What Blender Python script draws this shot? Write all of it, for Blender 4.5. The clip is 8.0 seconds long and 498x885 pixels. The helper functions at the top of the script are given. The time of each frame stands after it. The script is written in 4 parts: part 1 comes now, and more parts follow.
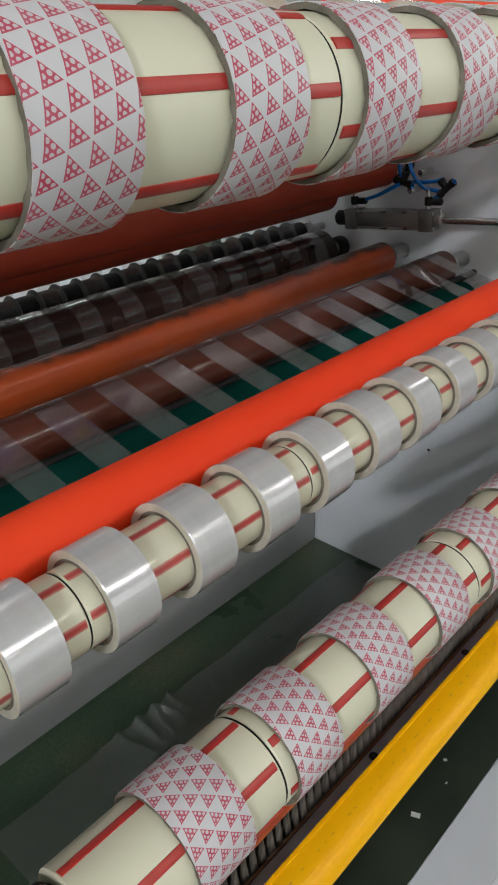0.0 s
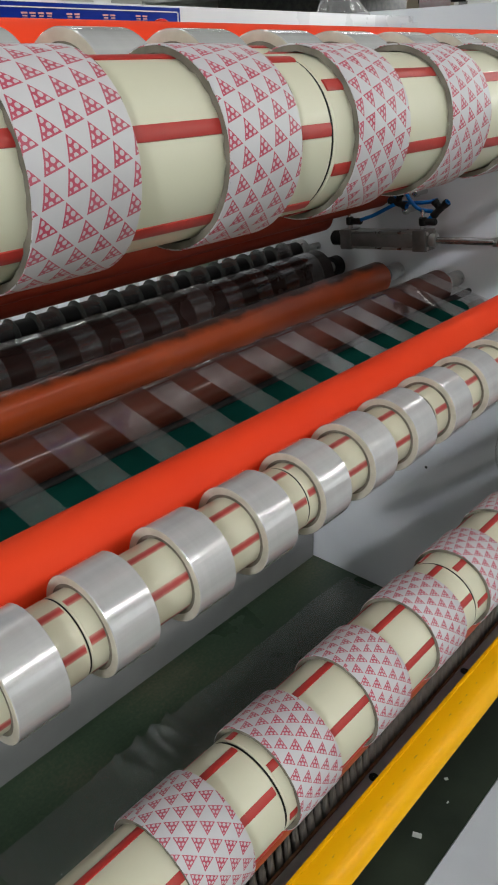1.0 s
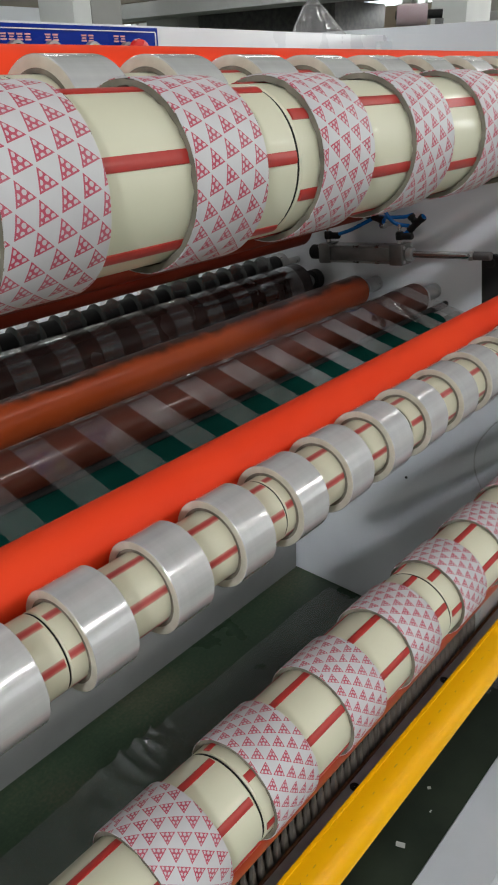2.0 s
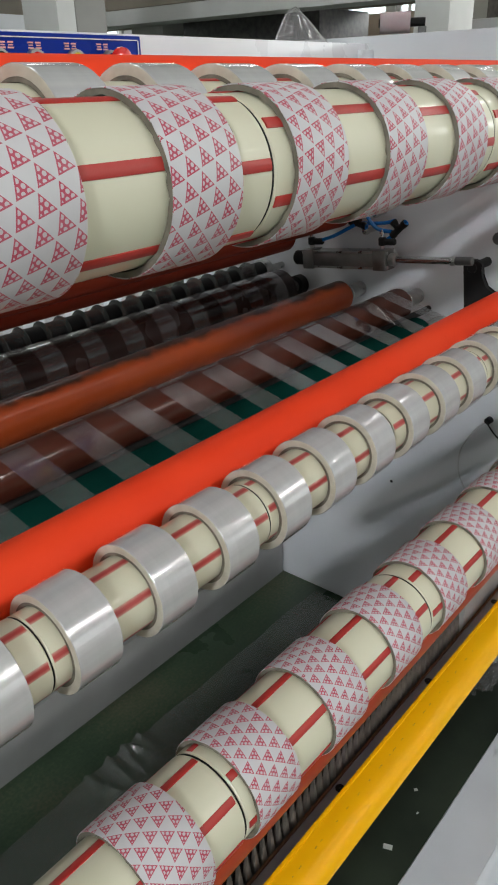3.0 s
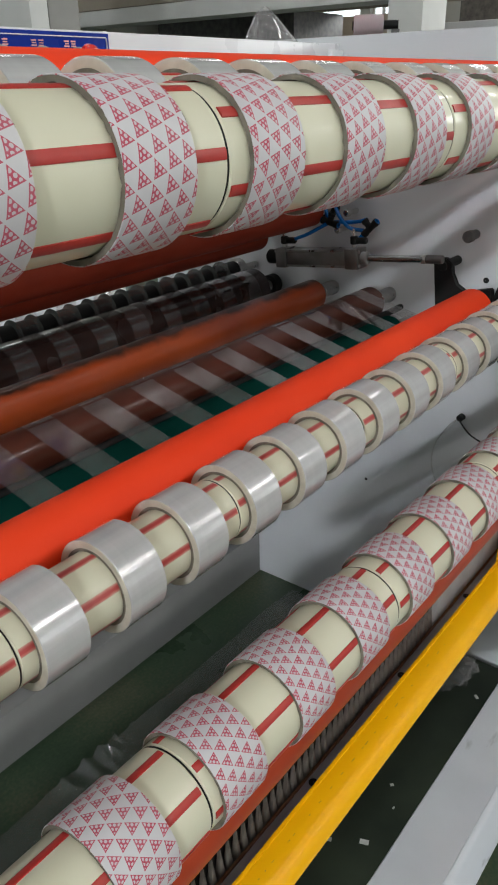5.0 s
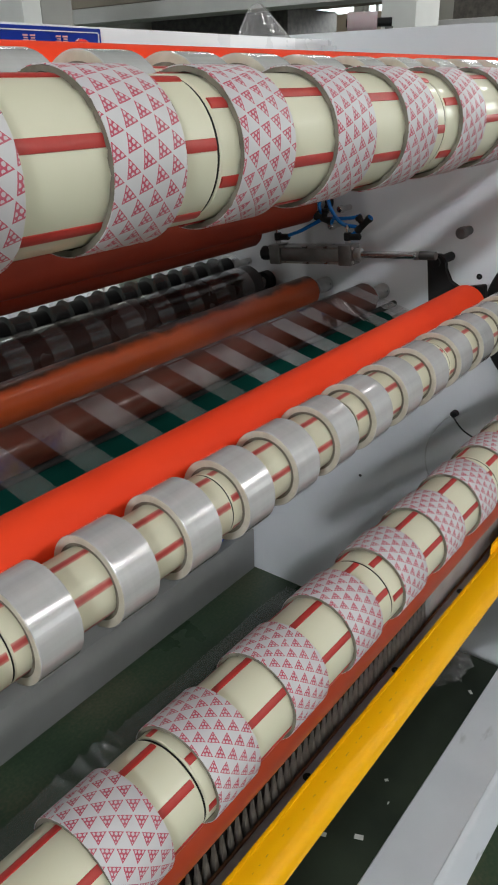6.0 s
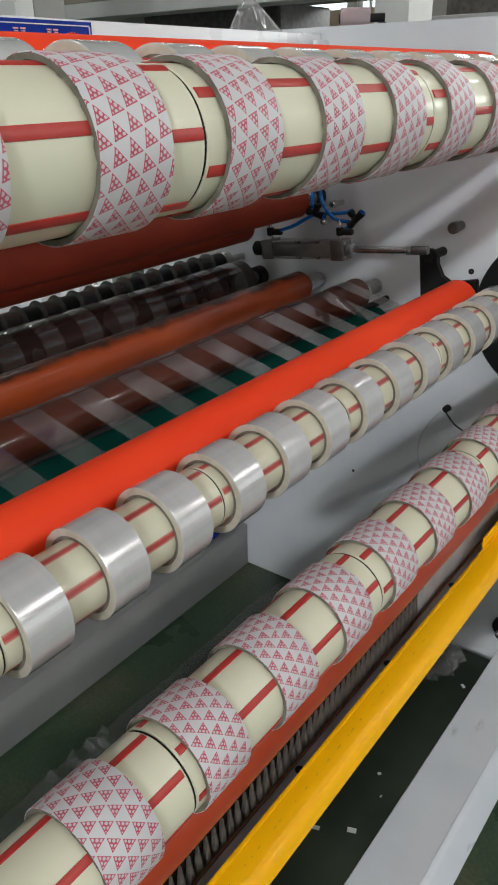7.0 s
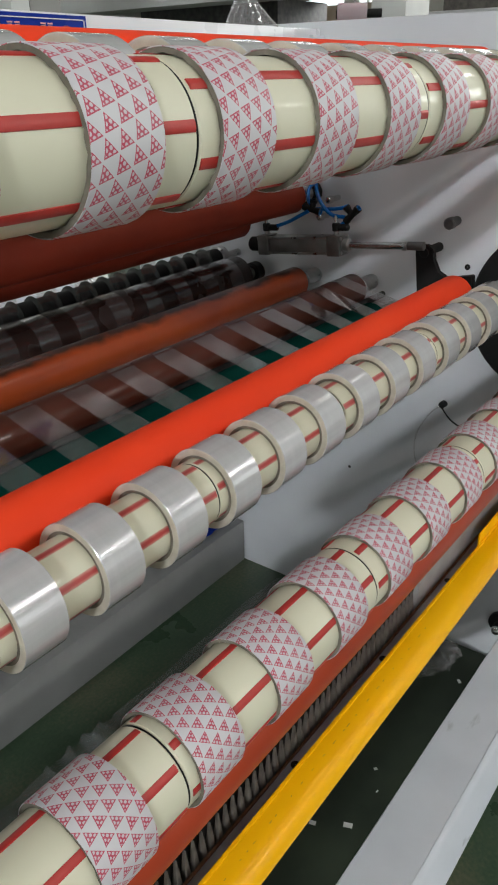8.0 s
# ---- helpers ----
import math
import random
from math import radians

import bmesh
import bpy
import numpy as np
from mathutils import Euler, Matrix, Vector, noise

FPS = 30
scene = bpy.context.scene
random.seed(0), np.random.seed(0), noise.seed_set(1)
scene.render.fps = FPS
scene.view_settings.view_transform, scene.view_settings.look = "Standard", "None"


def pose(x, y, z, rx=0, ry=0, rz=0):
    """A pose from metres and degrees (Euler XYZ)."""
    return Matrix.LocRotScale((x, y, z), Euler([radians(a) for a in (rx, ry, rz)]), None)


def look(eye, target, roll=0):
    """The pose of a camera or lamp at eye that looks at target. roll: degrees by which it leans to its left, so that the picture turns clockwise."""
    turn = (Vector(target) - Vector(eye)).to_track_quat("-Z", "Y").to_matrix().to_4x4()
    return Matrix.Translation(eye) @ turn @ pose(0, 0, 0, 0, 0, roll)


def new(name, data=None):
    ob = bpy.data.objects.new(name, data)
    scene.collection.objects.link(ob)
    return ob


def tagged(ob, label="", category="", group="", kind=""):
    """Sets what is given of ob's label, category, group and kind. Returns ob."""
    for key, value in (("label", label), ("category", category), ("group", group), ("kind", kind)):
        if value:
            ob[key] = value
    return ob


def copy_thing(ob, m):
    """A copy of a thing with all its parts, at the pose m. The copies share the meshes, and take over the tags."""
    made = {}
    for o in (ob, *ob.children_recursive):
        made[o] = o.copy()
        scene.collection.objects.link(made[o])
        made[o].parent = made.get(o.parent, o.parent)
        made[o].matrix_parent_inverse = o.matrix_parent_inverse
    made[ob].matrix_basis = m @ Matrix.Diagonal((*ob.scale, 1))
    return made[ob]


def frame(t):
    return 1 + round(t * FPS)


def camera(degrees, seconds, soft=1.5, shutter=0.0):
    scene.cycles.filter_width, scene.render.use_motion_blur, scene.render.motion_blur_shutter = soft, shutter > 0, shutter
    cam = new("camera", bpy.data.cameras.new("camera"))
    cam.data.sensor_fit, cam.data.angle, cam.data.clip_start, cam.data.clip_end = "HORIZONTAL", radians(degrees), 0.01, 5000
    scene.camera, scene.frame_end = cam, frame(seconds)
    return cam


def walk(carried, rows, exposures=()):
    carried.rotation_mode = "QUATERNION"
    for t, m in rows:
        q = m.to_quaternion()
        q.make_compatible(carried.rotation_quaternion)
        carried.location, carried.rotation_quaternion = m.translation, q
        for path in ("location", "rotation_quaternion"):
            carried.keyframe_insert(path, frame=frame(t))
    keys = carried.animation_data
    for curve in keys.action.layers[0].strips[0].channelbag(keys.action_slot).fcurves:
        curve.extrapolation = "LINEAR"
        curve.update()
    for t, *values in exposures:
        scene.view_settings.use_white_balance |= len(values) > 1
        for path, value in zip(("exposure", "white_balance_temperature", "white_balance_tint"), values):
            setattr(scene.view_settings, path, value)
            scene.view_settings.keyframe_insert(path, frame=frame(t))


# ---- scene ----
cam = camera(36.73, 8.0, soft=2.0)
# seconds, eye, target, roll
PATH = [
    (0.0, (-0.4951, -0.2513, 1.3894), (0.1555, 0.3474, 0.9220), -1.369),
    (0.5, (-0.4941, -0.2525, 1.3935), (0.1587, 0.3486, 0.9326), -1.522),
    (1.0, (-0.4960, -0.2542, 1.3992), (0.1633, 0.3489, 0.9502), -1.712),
    (1.5, (-0.4968, -0.2598, 1.4040), (0.1732, 0.3372, 0.9628), -1.632),
    (3.0, (-0.4999, -0.2737, 1.4075), (0.1913, 0.3070, 0.9774), -1.500),
    (3.5, (-0.4992, -0.2788, 1.4063), (0.2000, 0.2934, 0.9775), -1.315),
    (4.0, (-0.4980, -0.2810, 1.4049), (0.2066, 0.2848, 0.9768), -1.250),
    (4.5, (-0.4968, -0.2840, 1.4029), (0.2106, 0.2784, 0.9749), -1.229),
    (6.0, (-0.4970, -0.2883, 1.3980), (0.2155, 0.2656, 0.9673), -1.198),
    (6.5, (-0.4971, -0.2918, 1.3957), (0.2173, 0.2584, 0.9632), -1.151),
    (7.0, (-0.4971, -0.2926, 1.3948), (0.2185, 0.2542, 0.9602), -1.099),
    (7.5, (-0.4952, -0.2922, 1.3924), (0.2207, 0.2527, 0.9558), -1.064),
    (8.0, (-0.4953, -0.2943, 1.3928), (0.2209, 0.2485, 0.9541), -1.051),]
walk(cam, [(t, look(e, g, r)) for t, e, g, r in PATH])

# ---- light: a factory hall by day, unseen ceiling tubes on ----
world = bpy.data.worlds.new("world")
scene.world = world
world.use_nodes = True
wn = world.node_tree.nodes
sky = wn.new("ShaderNodeTexSky")
sky.sky_type = "NISHITA"
sky.sun_disc = False
sky.sun_elevation, sky.sun_rotation = radians(40), radians(200)
world.node_tree.links.new(sky.outputs[0], wn["Background"].inputs[0])
wn["Background"].inputs[1].default_value = 0.10
scene.view_settings.exposure = -1.87
TUBE_POWER = 85.0
WINDOW_POWER = 420.0
DAYLIGHT = (0.975, 0.98, 0.955)


def area(name, m, sx, sy, power, colour):
    data = bpy.data.lights.new(name, "AREA")
    data.shape, data.size, data.size_y, data.energy, data.color = "RECTANGLE", sx, sy, power, colour
    ob = new(name, data)
    ob.matrix_world = m
    return ob


# ---- materials ----
def material(name, rough=0.5, metal=0.0, colour=(0.5, 0.5, 0.5)):
    m = bpy.data.materials.new(name)
    m.use_nodes = True
    b = m.node_tree.nodes["Principled BSDF"]
    b.inputs["Roughness"].default_value, b.inputs["Metallic"].default_value = rough, metal
    b.inputs["Base Color"].default_value = (*colour, 1)
    return m, m.node_tree.nodes, m.node_tree.links, b


def noise_of(nodes, links, scale, detail=4.0, vector=None, stretch=None):
    n = nodes.new("ShaderNodeTexNoise")
    n.inputs["Scale"].default_value, n.inputs["Detail"].default_value = scale, detail
    if vector is None:
        vector = nodes.new("ShaderNodeTexCoord").outputs["Object"]
    if stretch:
        mp = nodes.new("ShaderNodeMapping")
        mp.inputs["Scale"].default_value = stretch
        links.new(vector, mp.inputs["Vector"])
        vector = mp.outputs[0]
    links.new(vector, n.inputs["Vector"])
    return n.outputs["Fac"]


def ramp(nodes, links, fac, stops):
    r = nodes.new("ShaderNodeValToRGB")
    while len(r.color_ramp.elements) < len(stops):
        r.color_ramp.elements.new(0.5)
    for e, (pos, c) in zip(r.color_ramp.elements, stops):
        e.position, e.color = pos, (*c, 1)
    links.new(fac, r.inputs[0])
    return r.outputs[0]


def bumped(nodes, links, bsdf, fac, strength, distance=0.001):
    b = nodes.new("ShaderNodeBump")
    b.inputs["Strength"].default_value, b.inputs["Distance"].default_value = strength, distance
    links.new(fac, b.inputs["Height"])
    links.new(b.outputs[0], bsdf.inputs["Normal"])


def worn(name, c0, c1, rough=0.5, metal=0.0, scale=8.0, fine=90.0, bump=0.15, coat=0.0, stretch=None, r_vary=0.15, spec=0.5):
    """Two colours mixed by a broad noise, with fine relief and an uneven gloss."""
    m, n, l, b = material(name, rough, metal)
    broad = noise_of(n, l, scale, 5, stretch=stretch)
    l.new(ramp(n, l, broad, [(0.3, c0), (0.7, c1)]), b.inputs["Base Color"])
    grain = noise_of(n, l, fine, 3, stretch=stretch)
    mr = n.new("ShaderNodeMapRange")
    mr.inputs["To Min"].default_value, mr.inputs["To Max"].default_value = max(0.02, rough - r_vary), min(1, rough + r_vary)
    l.new(broad, mr.inputs["Value"])
    l.new(mr.outputs[0], b.inputs["Roughness"])
    if bump:
        bumped(n, l, b, grain, bump, 0.0006)
    b.inputs["Coat Weight"].default_value = coat
    b.inputs["Specular IOR Level"].default_value = spec
    return m


def maths(nodes, links):
    def op(kind, a, b=None, c=None):
        n = nodes.new("ShaderNodeMath")
        n.operation = kind
        for i, v in enumerate((a, b, c)):
            if v is None:
                continue
            if isinstance(v, (int, float)):
                n.inputs[i].default_value = v
            else:
                links.new(v, n.inputs[i])
        return n.outputs[0]
    return op


def printed_paper():
    """White core paper with a slanted print of red triangles, each pierced by six pale dots; the UVs are in metres."""
    m, n, l, b = material("printed_paper", 0.55)
    op = maths(n, l)
    sep = n.new("ShaderNodeSeparateXYZ")
    l.new(n.new("ShaderNodeUVMap").outputs[0], sep.inputs[0])
    info = n.new("ShaderNodeObjectInfo").outputs["Random"]
    u, v = sep.outputs[0], sep.outputs[1]
    ang = radians(42)
    p, q = 0.0112, 0.0098
    a = op("DIVIDE", op("ADD", op("MULTIPLY", u, math.cos(ang)), op("MULTIPLY", v, math.sin(ang))), p)
    c = op("DIVIDE", op("SUBTRACT", op("MULTIPLY", v, math.cos(ang)), op("MULTIPLY", u, math.sin(ang))), q)
    a = op("ADD", a, op("MULTIPLY", info, 7.0))
    c = op("ADD", c, op("MULTIPLY", info, 13.0))
    row = op("FLOOR", c)
    fc = op("FRACT", c)
    odd = op("MULTIPLY", op("PINGPONG", row, 1.0), 0.5)
    fa = op("SUBTRACT", op("FRACT", op("ADD", a, odd)), 0.5)
    g = op("DIVIDE", op("SUBTRACT", fc, 0.08), 0.84)
    half = op("MULTIPLY", op("SUBTRACT", 1.0, g), 0.455)
    inside = op("MULTIPLY", op("LESS_THAN", op("ABSOLUTE", fa), half), op("GREATER_THAN", g, 0.0))
    g3 = op("MULTIPLY", g, 3.0)
    gi = op("FLOOR", g3)
    shift = op("MULTIPLY", op("SUBTRACT", 1.0, op("PINGPONG", gi, 1.0)), 0.5)
    d = op("SUBTRACT", op("FRACT", op("ADD", op("DIVIDE", fa, 0.262), shift)), 0.5)
    e = op("SUBTRACT", op("FRACT", g3), 0.50)
    dist = op("ADD", op("MULTIPLY", d, d), op("MULTIPLY", e, e))
    dot = op("LESS_THAN", dist, 0.132)
    edge = op("LESS_THAN", op("ABSOLUTE", fa), op("SUBTRACT", half, 0.075))
    hole = op("MULTIPLY", dot, edge)
    ink = op("SUBTRACT", inside, op("MULTIPLY", hole, op("MULTIPLY", inside, 0.86)))
    fade = noise_of(n, l, 60, 3)
    ink = op("MULTIPLY", ink, op("ADD", op("MULTIPLY", fade, 0.30), 0.80))
    mix = n.new("ShaderNodeMix")
    mix.data_type = "RGBA"
    l.new(ink, mix.inputs[0])
    l.new(ramp(n, l, noise_of(n, l, 25, 4), [(0.3, (0.53, 0.51, 0.535)), (0.7, (0.61, 0.59, 0.61))]), mix.inputs[6])
    mix.inputs[7].default_value = (0.47, 0.055, 0.10, 1)
    l.new(mix.outputs[2], b.inputs["Base Color"])
    bumped(n, l, b, noise_of(n, l, 140, 3), 0.25, 0.0004)
    return m


def clear_film(name, milk, rough, gloss=0.9):
    """Clear plastic: see-through, a little milky, with a true gloss on its skin."""
    m, n, l, b = material(name, 0.3, 0, (0.75, 0.74, 0.74))
    tr = n.new("ShaderNodeBsdfTransparent")
    tr.inputs[0].default_value = (0.97, 0.96, 0.96, 1)
    haze = n.new("ShaderNodeMixShader")
    op = maths(n, l)
    l.new(op("ADD", op("MULTIPLY", noise_of(n, l, 9, 3, stretch=(3, 1, 1)), milk), milk * 0.4), haze.inputs[0])
    l.new(tr.outputs[0], haze.inputs[1])
    l.new(b.outputs[0], haze.inputs[2])
    skin = n.new("ShaderNodeBsdfGlossy")
    skin.inputs["Roughness"].default_value = rough
    lw = n.new("ShaderNodeLayerWeight")
    lw.inputs[0].default_value = 0.5
    top = n.new("ShaderNodeMixShader")
    l.new(op("MULTIPLY", op("ADD", op("MULTIPLY", op("POWER", lw.outputs["Facing"], 3.2), 0.95), 0.05), gloss), top.inputs[0])
    l.new(haze.outputs[0], top.inputs[1])
    l.new(skin.outputs[0], top.inputs[2])
    l.new(top.outputs[0], n["Material Output"].inputs[0])
    return m


def wound_tape():
    """The outer skin of a roll of clear tape: greyish, glossy, with faint bands round the roll and stripes along it."""
    m, n, l, b = material("wound_tape", 0.2)
    uv = n.new("ShaderNodeUVMap").outputs[0]
    bands = noise_of(n, l, 1, 3, uv, (90, 3, 1))
    along = noise_of(n, l, 1, 4, uv, (3, 70, 1))
    op = maths(n, l)
    l.new(ramp(n, l, op("ADD", op("MULTIPLY", bands, 0.3), op("MULTIPLY", along, 0.7)),
               [(0.3, (0.55, 0.545, 0.545)), (0.7, (0.70, 0.695, 0.695))]), b.inputs["Base Color"])
    l.new(op("ADD", op("MULTIPLY", along, 0.20), 0.12), b.inputs["Roughness"])
    b.inputs["Metallic"].default_value = 0.26
    b.inputs["Coat Weight"].default_value, b.inputs["Coat Roughness"].default_value = 1.0, 0.07
    fine = noise_of(n, l, 1, 2, uv, (5, 260, 1))
    bumped(n, l, b, op("ADD", op("ADD", op("MULTIPLY", bands, 0.05), along), op("MULTIPLY", fine, 0.15)), 0.5, 0.0012)
    return m


BAG = clear_film("bag_film", 0.12, 0.10)
SHEET = clear_film("sheet_film", 0.11, 0.16, 0.55)
PRINT = printed_paper()
FILM = clear_film("film", 0.036, 0.08, 1.0)
WOUND = wound_tape()
TAPE_SIDE = worn("tape_side", (0.46, 0.415, 0.34), (0.58, 0.54, 0.455), 0.35, scale=60, fine=400, bump=0.1)
CARD = worn("cardboard", (0.125, 0.11, 0.088), (0.23, 0.205, 0.165), 0.85, scale=70, fine=500, bump=0.5, spec=0.2)
CREAM = worn("cream_plastic", (0.64, 0.61, 0.455), (0.70, 0.675, 0.525), 0.44, scale=4, fine=14, bump=0.25, r_vary=0.04, coat=0.3, spec=0.4)
CREAM.node_tree.nodes["Principled BSDF"].inputs["Coat Roughness"].default_value = 0.09
RED_STRIP = worn("red_rubber", (0.42, 0.028, 0.022), (0.50, 0.042, 0.032), 0.45, scale=40, fine=300, bump=0.1)
BLACK = worn("black_rubber", (0.006, 0.006, 0.006), (0.014, 0.014, 0.014), 0.55, scale=20, fine=200, bump=0.2, spec=0.25)
ORANGE = worn("orange_rubber", (0.88, 0.048, 0.010), (0.95, 0.066, 0.015), 0.62, scale=5, fine=260, bump=0.06, r_vary=0.08, spec=0.25)
BROWN = worn("brown_rubber", (0.070, 0.0185, 0.011), (0.100, 0.026, 0.015), 0.36, scale=6, fine=260, bump=0.04, r_vary=0.1, spec=0.25, coat=0.5)
DARK_BROWN = worn("dark_brown_rubber", (0.020, 0.012, 0.011), (0.036, 0.017, 0.014), 0.26, scale=6, fine=260, bump=0.02, r_vary=0.05, spec=0.5)
RED_BROWN = worn("red_brown_rubber", (0.20, 0.027, 0.013), (0.26, 0.038, 0.018), 0.5, scale=6, fine=260, bump=0.05, spec=0.15)
RED_ORANGE = worn("red_orange_rubber", (0.33, 0.040, 0.014), (0.42, 0.055, 0.020), 0.42, scale=6, fine=260, bump=0.05, spec=0.3)
GREEN_RUBBER = worn("green_rubber", (0.003, 0.030, 0.025), (0.005, 0.046, 0.037), 0.7, scale=7, fine=200, bump=0.05, spec=0.0)
STEEL = worn("steel", (0.36, 0.36, 0.36), (0.52, 0.52, 0.51), 0.3, 0.9, scale=30, fine=300, bump=0.05)
DARK_STEEL = worn("dark_steel", (0.10, 0.10, 0.105), (0.19, 0.185, 0.18), 0.45, 0.7, scale=18, fine=200, bump=0.15)
ALU = worn("aluminium", (0.20, 0.198, 0.19), (0.31, 0.305, 0.295), 0.36, 0.75, scale=25, fine=260, bump=0.1)
KNIFE = worn("blackened_steel", (0.030, 0.034, 0.032), (0.07, 0.074, 0.07), 0.5, 0.2, scale=40, fine=200, bump=0.1)
PLATE = worn("grey_paint", (0.64, 0.655, 0.69), (0.71, 0.725, 0.755), 0.42, scale=3.5, fine=180, bump=0.05, r_vary=0.06)
WHITE_PAINT = worn("white_paint", (0.70, 0.70, 0.74), (0.78, 0.78, 0.81), 0.3, scale=6, fine=200, bump=0.08)
YELLOW = worn("yellow_paint", (0.97, 0.455, 0.003), (0.98, 0.50, 0.006), 0.22, scale=4, fine=120, bump=0.02, r_vary=0.05, spec=0.2)
DULL_GREY = worn("dull_grey_paint", (0.23, 0.229, 0.227), (0.30, 0.298, 0.294), 0.5, scale=6, fine=150, bump=0.1)
RUST = worn("rust", (0.16, 0.075, 0.035), (0.25, 0.13, 0.07), 0.8, scale=60, fine=300, bump=0.5)
RAIL = worn("rail_steel", (0.30, 0.285, 0.28), (0.42, 0.405, 0.40), 0.5, 0.1, scale=20, fine=160, bump=0.2)
TOOTH = worn("tooth_steel", (0.15, 0.128, 0.108), (0.27, 0.24, 0.21), 0.5, 0.3, scale=50, fine=260, bump=0.2)
# shade on the floor under the machine, put into the colour
SHADED_FLOOR = worn("shaded_floor_black_green", (0.012, 0.017, 0.012), (0.030, 0.040, 0.026), 0.6, scale=6, fine=150, bump=0.3, spec=0.2)
CHROME = worn("chrome", (0.55, 0.55, 0.55), (0.68, 0.68, 0.67), 0.14, 1.0, scale=20, fine=200, bump=0.0, r_vary=0.04)
BEIGE = worn("beige_wall", (0.36, 0.31, 0.25), (0.44, 0.385, 0.32), 0.8, scale=1.5, fine=40, bump=0.1)
BLUE = worn("blue_enamel", (0.006, 0.022, 0.22), (0.010, 0.032, 0.28), 0.25, scale=8, fine=200, bump=0.0, spec=0.04)
HOSE = worn("blue_hose", (0.006, 0.14, 0.50), (0.01, 0.18, 0.58), 0.25, scale=20, fine=200, bump=0.02, coat=0.3)
RED_KNOB = worn("red_plastic", (0.62, 0.015, 0.012), (0.7, 0.02, 0.02), 0.25, scale=20, fine=200, bump=0.0, coat=0.4)
YELLOW_KNOB = worn("yellow_plastic", (0.60, 0.50, 0.03), (0.66, 0.55, 0.05), 0.3, scale=20, fine=200, bump=0.0)
LETTER = worn("pink_lettering", (0.72, 0.36, 0.34), (0.8, 0.42, 0.40), 0.5, scale=20, fine=200, bump=0.0)
PAPER = worn("scrap_paper", (0.45, 0.45, 0.43), (0.6, 0.6, 0.58), 0.7, scale=30, fine=200, bump=0.2)
WALL = worn("hall_wall", (0.42, 0.42, 0.41), (0.52, 0.52, 0.50), 0.8, scale=1.2, fine=40, bump=0.1)
CONCRETE = worn("concrete", (0.30, 0.295, 0.28), (0.40, 0.39, 0.37), 0.85, scale=2, fine=60, bump=0.2)
PALE_POST = worn("pale_post", (0.68, 0.68, 0.66), (0.76, 0.76, 0.74), 0.6, scale=3, fine=60, bump=0.1)
GLASS_M, gn, gl, gb = material("pane_glass", 0.03, 0, (0.9, 0.95, 0.95))
gb.inputs["Transmission Weight"].default_value = 1.0
LAMP_M, ln, ll, lb = material("lamp_glow", 0.5, 0, (0.9, 0.9, 0.9))
lb.inputs["Emission Color"].default_value = (0.95, 0.98, 1.0, 1)
lb.inputs["Emission Strength"].default_value = 6.0
DAY_M, dn, dl, db = material("daylight_backdrop", 0.8, 0, (0.8, 0.85, 0.9))
db.inputs["Emission Color"].default_value = (0.92, 0.97, 1.0, 1)
db.inputs["Emission Strength"].default_value = 8.0


def floor_paint():
    """Green floor paint, scuffed and dusty, with a slight sheen."""
    m, n, l, b = material("green_floor_paint", 0.3)
    co = n.new("ShaderNodeTexCoord").outputs["Object"]
    broad = noise_of(n, l, 3.5, 6, co)
    fine = noise_of(n, l, 120, 6, co)
    op = maths(n, l)
    l.new(ramp(n, l, op("ADD", op("MULTIPLY", broad, 0.6), op("MULTIPLY", fine, 0.4)),
               [(0.3, (0.020, 0.042, 0.024)), (0.5, (0.042, 0.072, 0.040)), (0.62, (0.085, 0.092, 0.055)), (0.78, (0.14, 0.14, 0.10))]), b.inputs["Base Color"])
    l.new(op("ADD", op("MULTIPLY", broad, 0.25), 0.18), b.inputs["Roughness"])
    bumped(n, l, b, fine, 0.3, 0.002)
    return m


FLOOR = floor_paint()


def soft_edged_strip():
    """Red rubber whose colour runs out into the cream towards both long edges."""
    m, n, l, b = material("soft_edged_red_rubber", 0.3)
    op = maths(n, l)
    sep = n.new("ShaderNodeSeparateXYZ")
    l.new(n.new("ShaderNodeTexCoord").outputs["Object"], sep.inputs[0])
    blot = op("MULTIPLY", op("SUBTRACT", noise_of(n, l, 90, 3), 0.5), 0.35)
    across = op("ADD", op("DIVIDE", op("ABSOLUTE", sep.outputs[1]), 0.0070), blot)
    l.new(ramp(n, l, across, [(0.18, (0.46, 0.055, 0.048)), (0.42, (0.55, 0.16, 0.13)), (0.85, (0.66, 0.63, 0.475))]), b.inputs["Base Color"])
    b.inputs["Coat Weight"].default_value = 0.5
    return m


RED_SOFT_EDGED = soft_edged_strip()


def scuffed_paint():
    """Light grey machine paint with a few dark scuffs."""
    m, n, l, b = material("scuffed_grey_paint", 0.42)
    op = maths(n, l)
    co = n.new("ShaderNodeTexCoord").outputs["Object"]
    scuff = op("MULTIPLY", ramp(n, l, noise_of(n, l, 1, 6, co, (14, 40, 40)), [(0.66, (0, 0, 0)), (0.74, (0.6, 0.6, 0.6))]),
               ramp(n, l, noise_of(n, l, 3, 2, co), [(0.45, (0, 0, 0)), (0.6, (1, 1, 1))]))
    mix = n.new("ShaderNodeMix")
    mix.data_type = "RGBA"
    l.new(scuff, mix.inputs[0])
    l.new(ramp(n, l, noise_of(n, l, 7, 5, co), [(0.3, (0.50, 0.525, 0.57)), (0.7, (0.59, 0.61, 0.655))]), mix.inputs[6])
    mix.inputs[7].default_value = (0.10, 0.10, 0.105, 1)
    l.new(mix.outputs[2], b.inputs["Base Color"])
    bumped(n, l, b, noise_of(n, l, 150, 3, co), 0.1, 0.0006)
    return m


BEAM_PAINT = scuffed_paint()


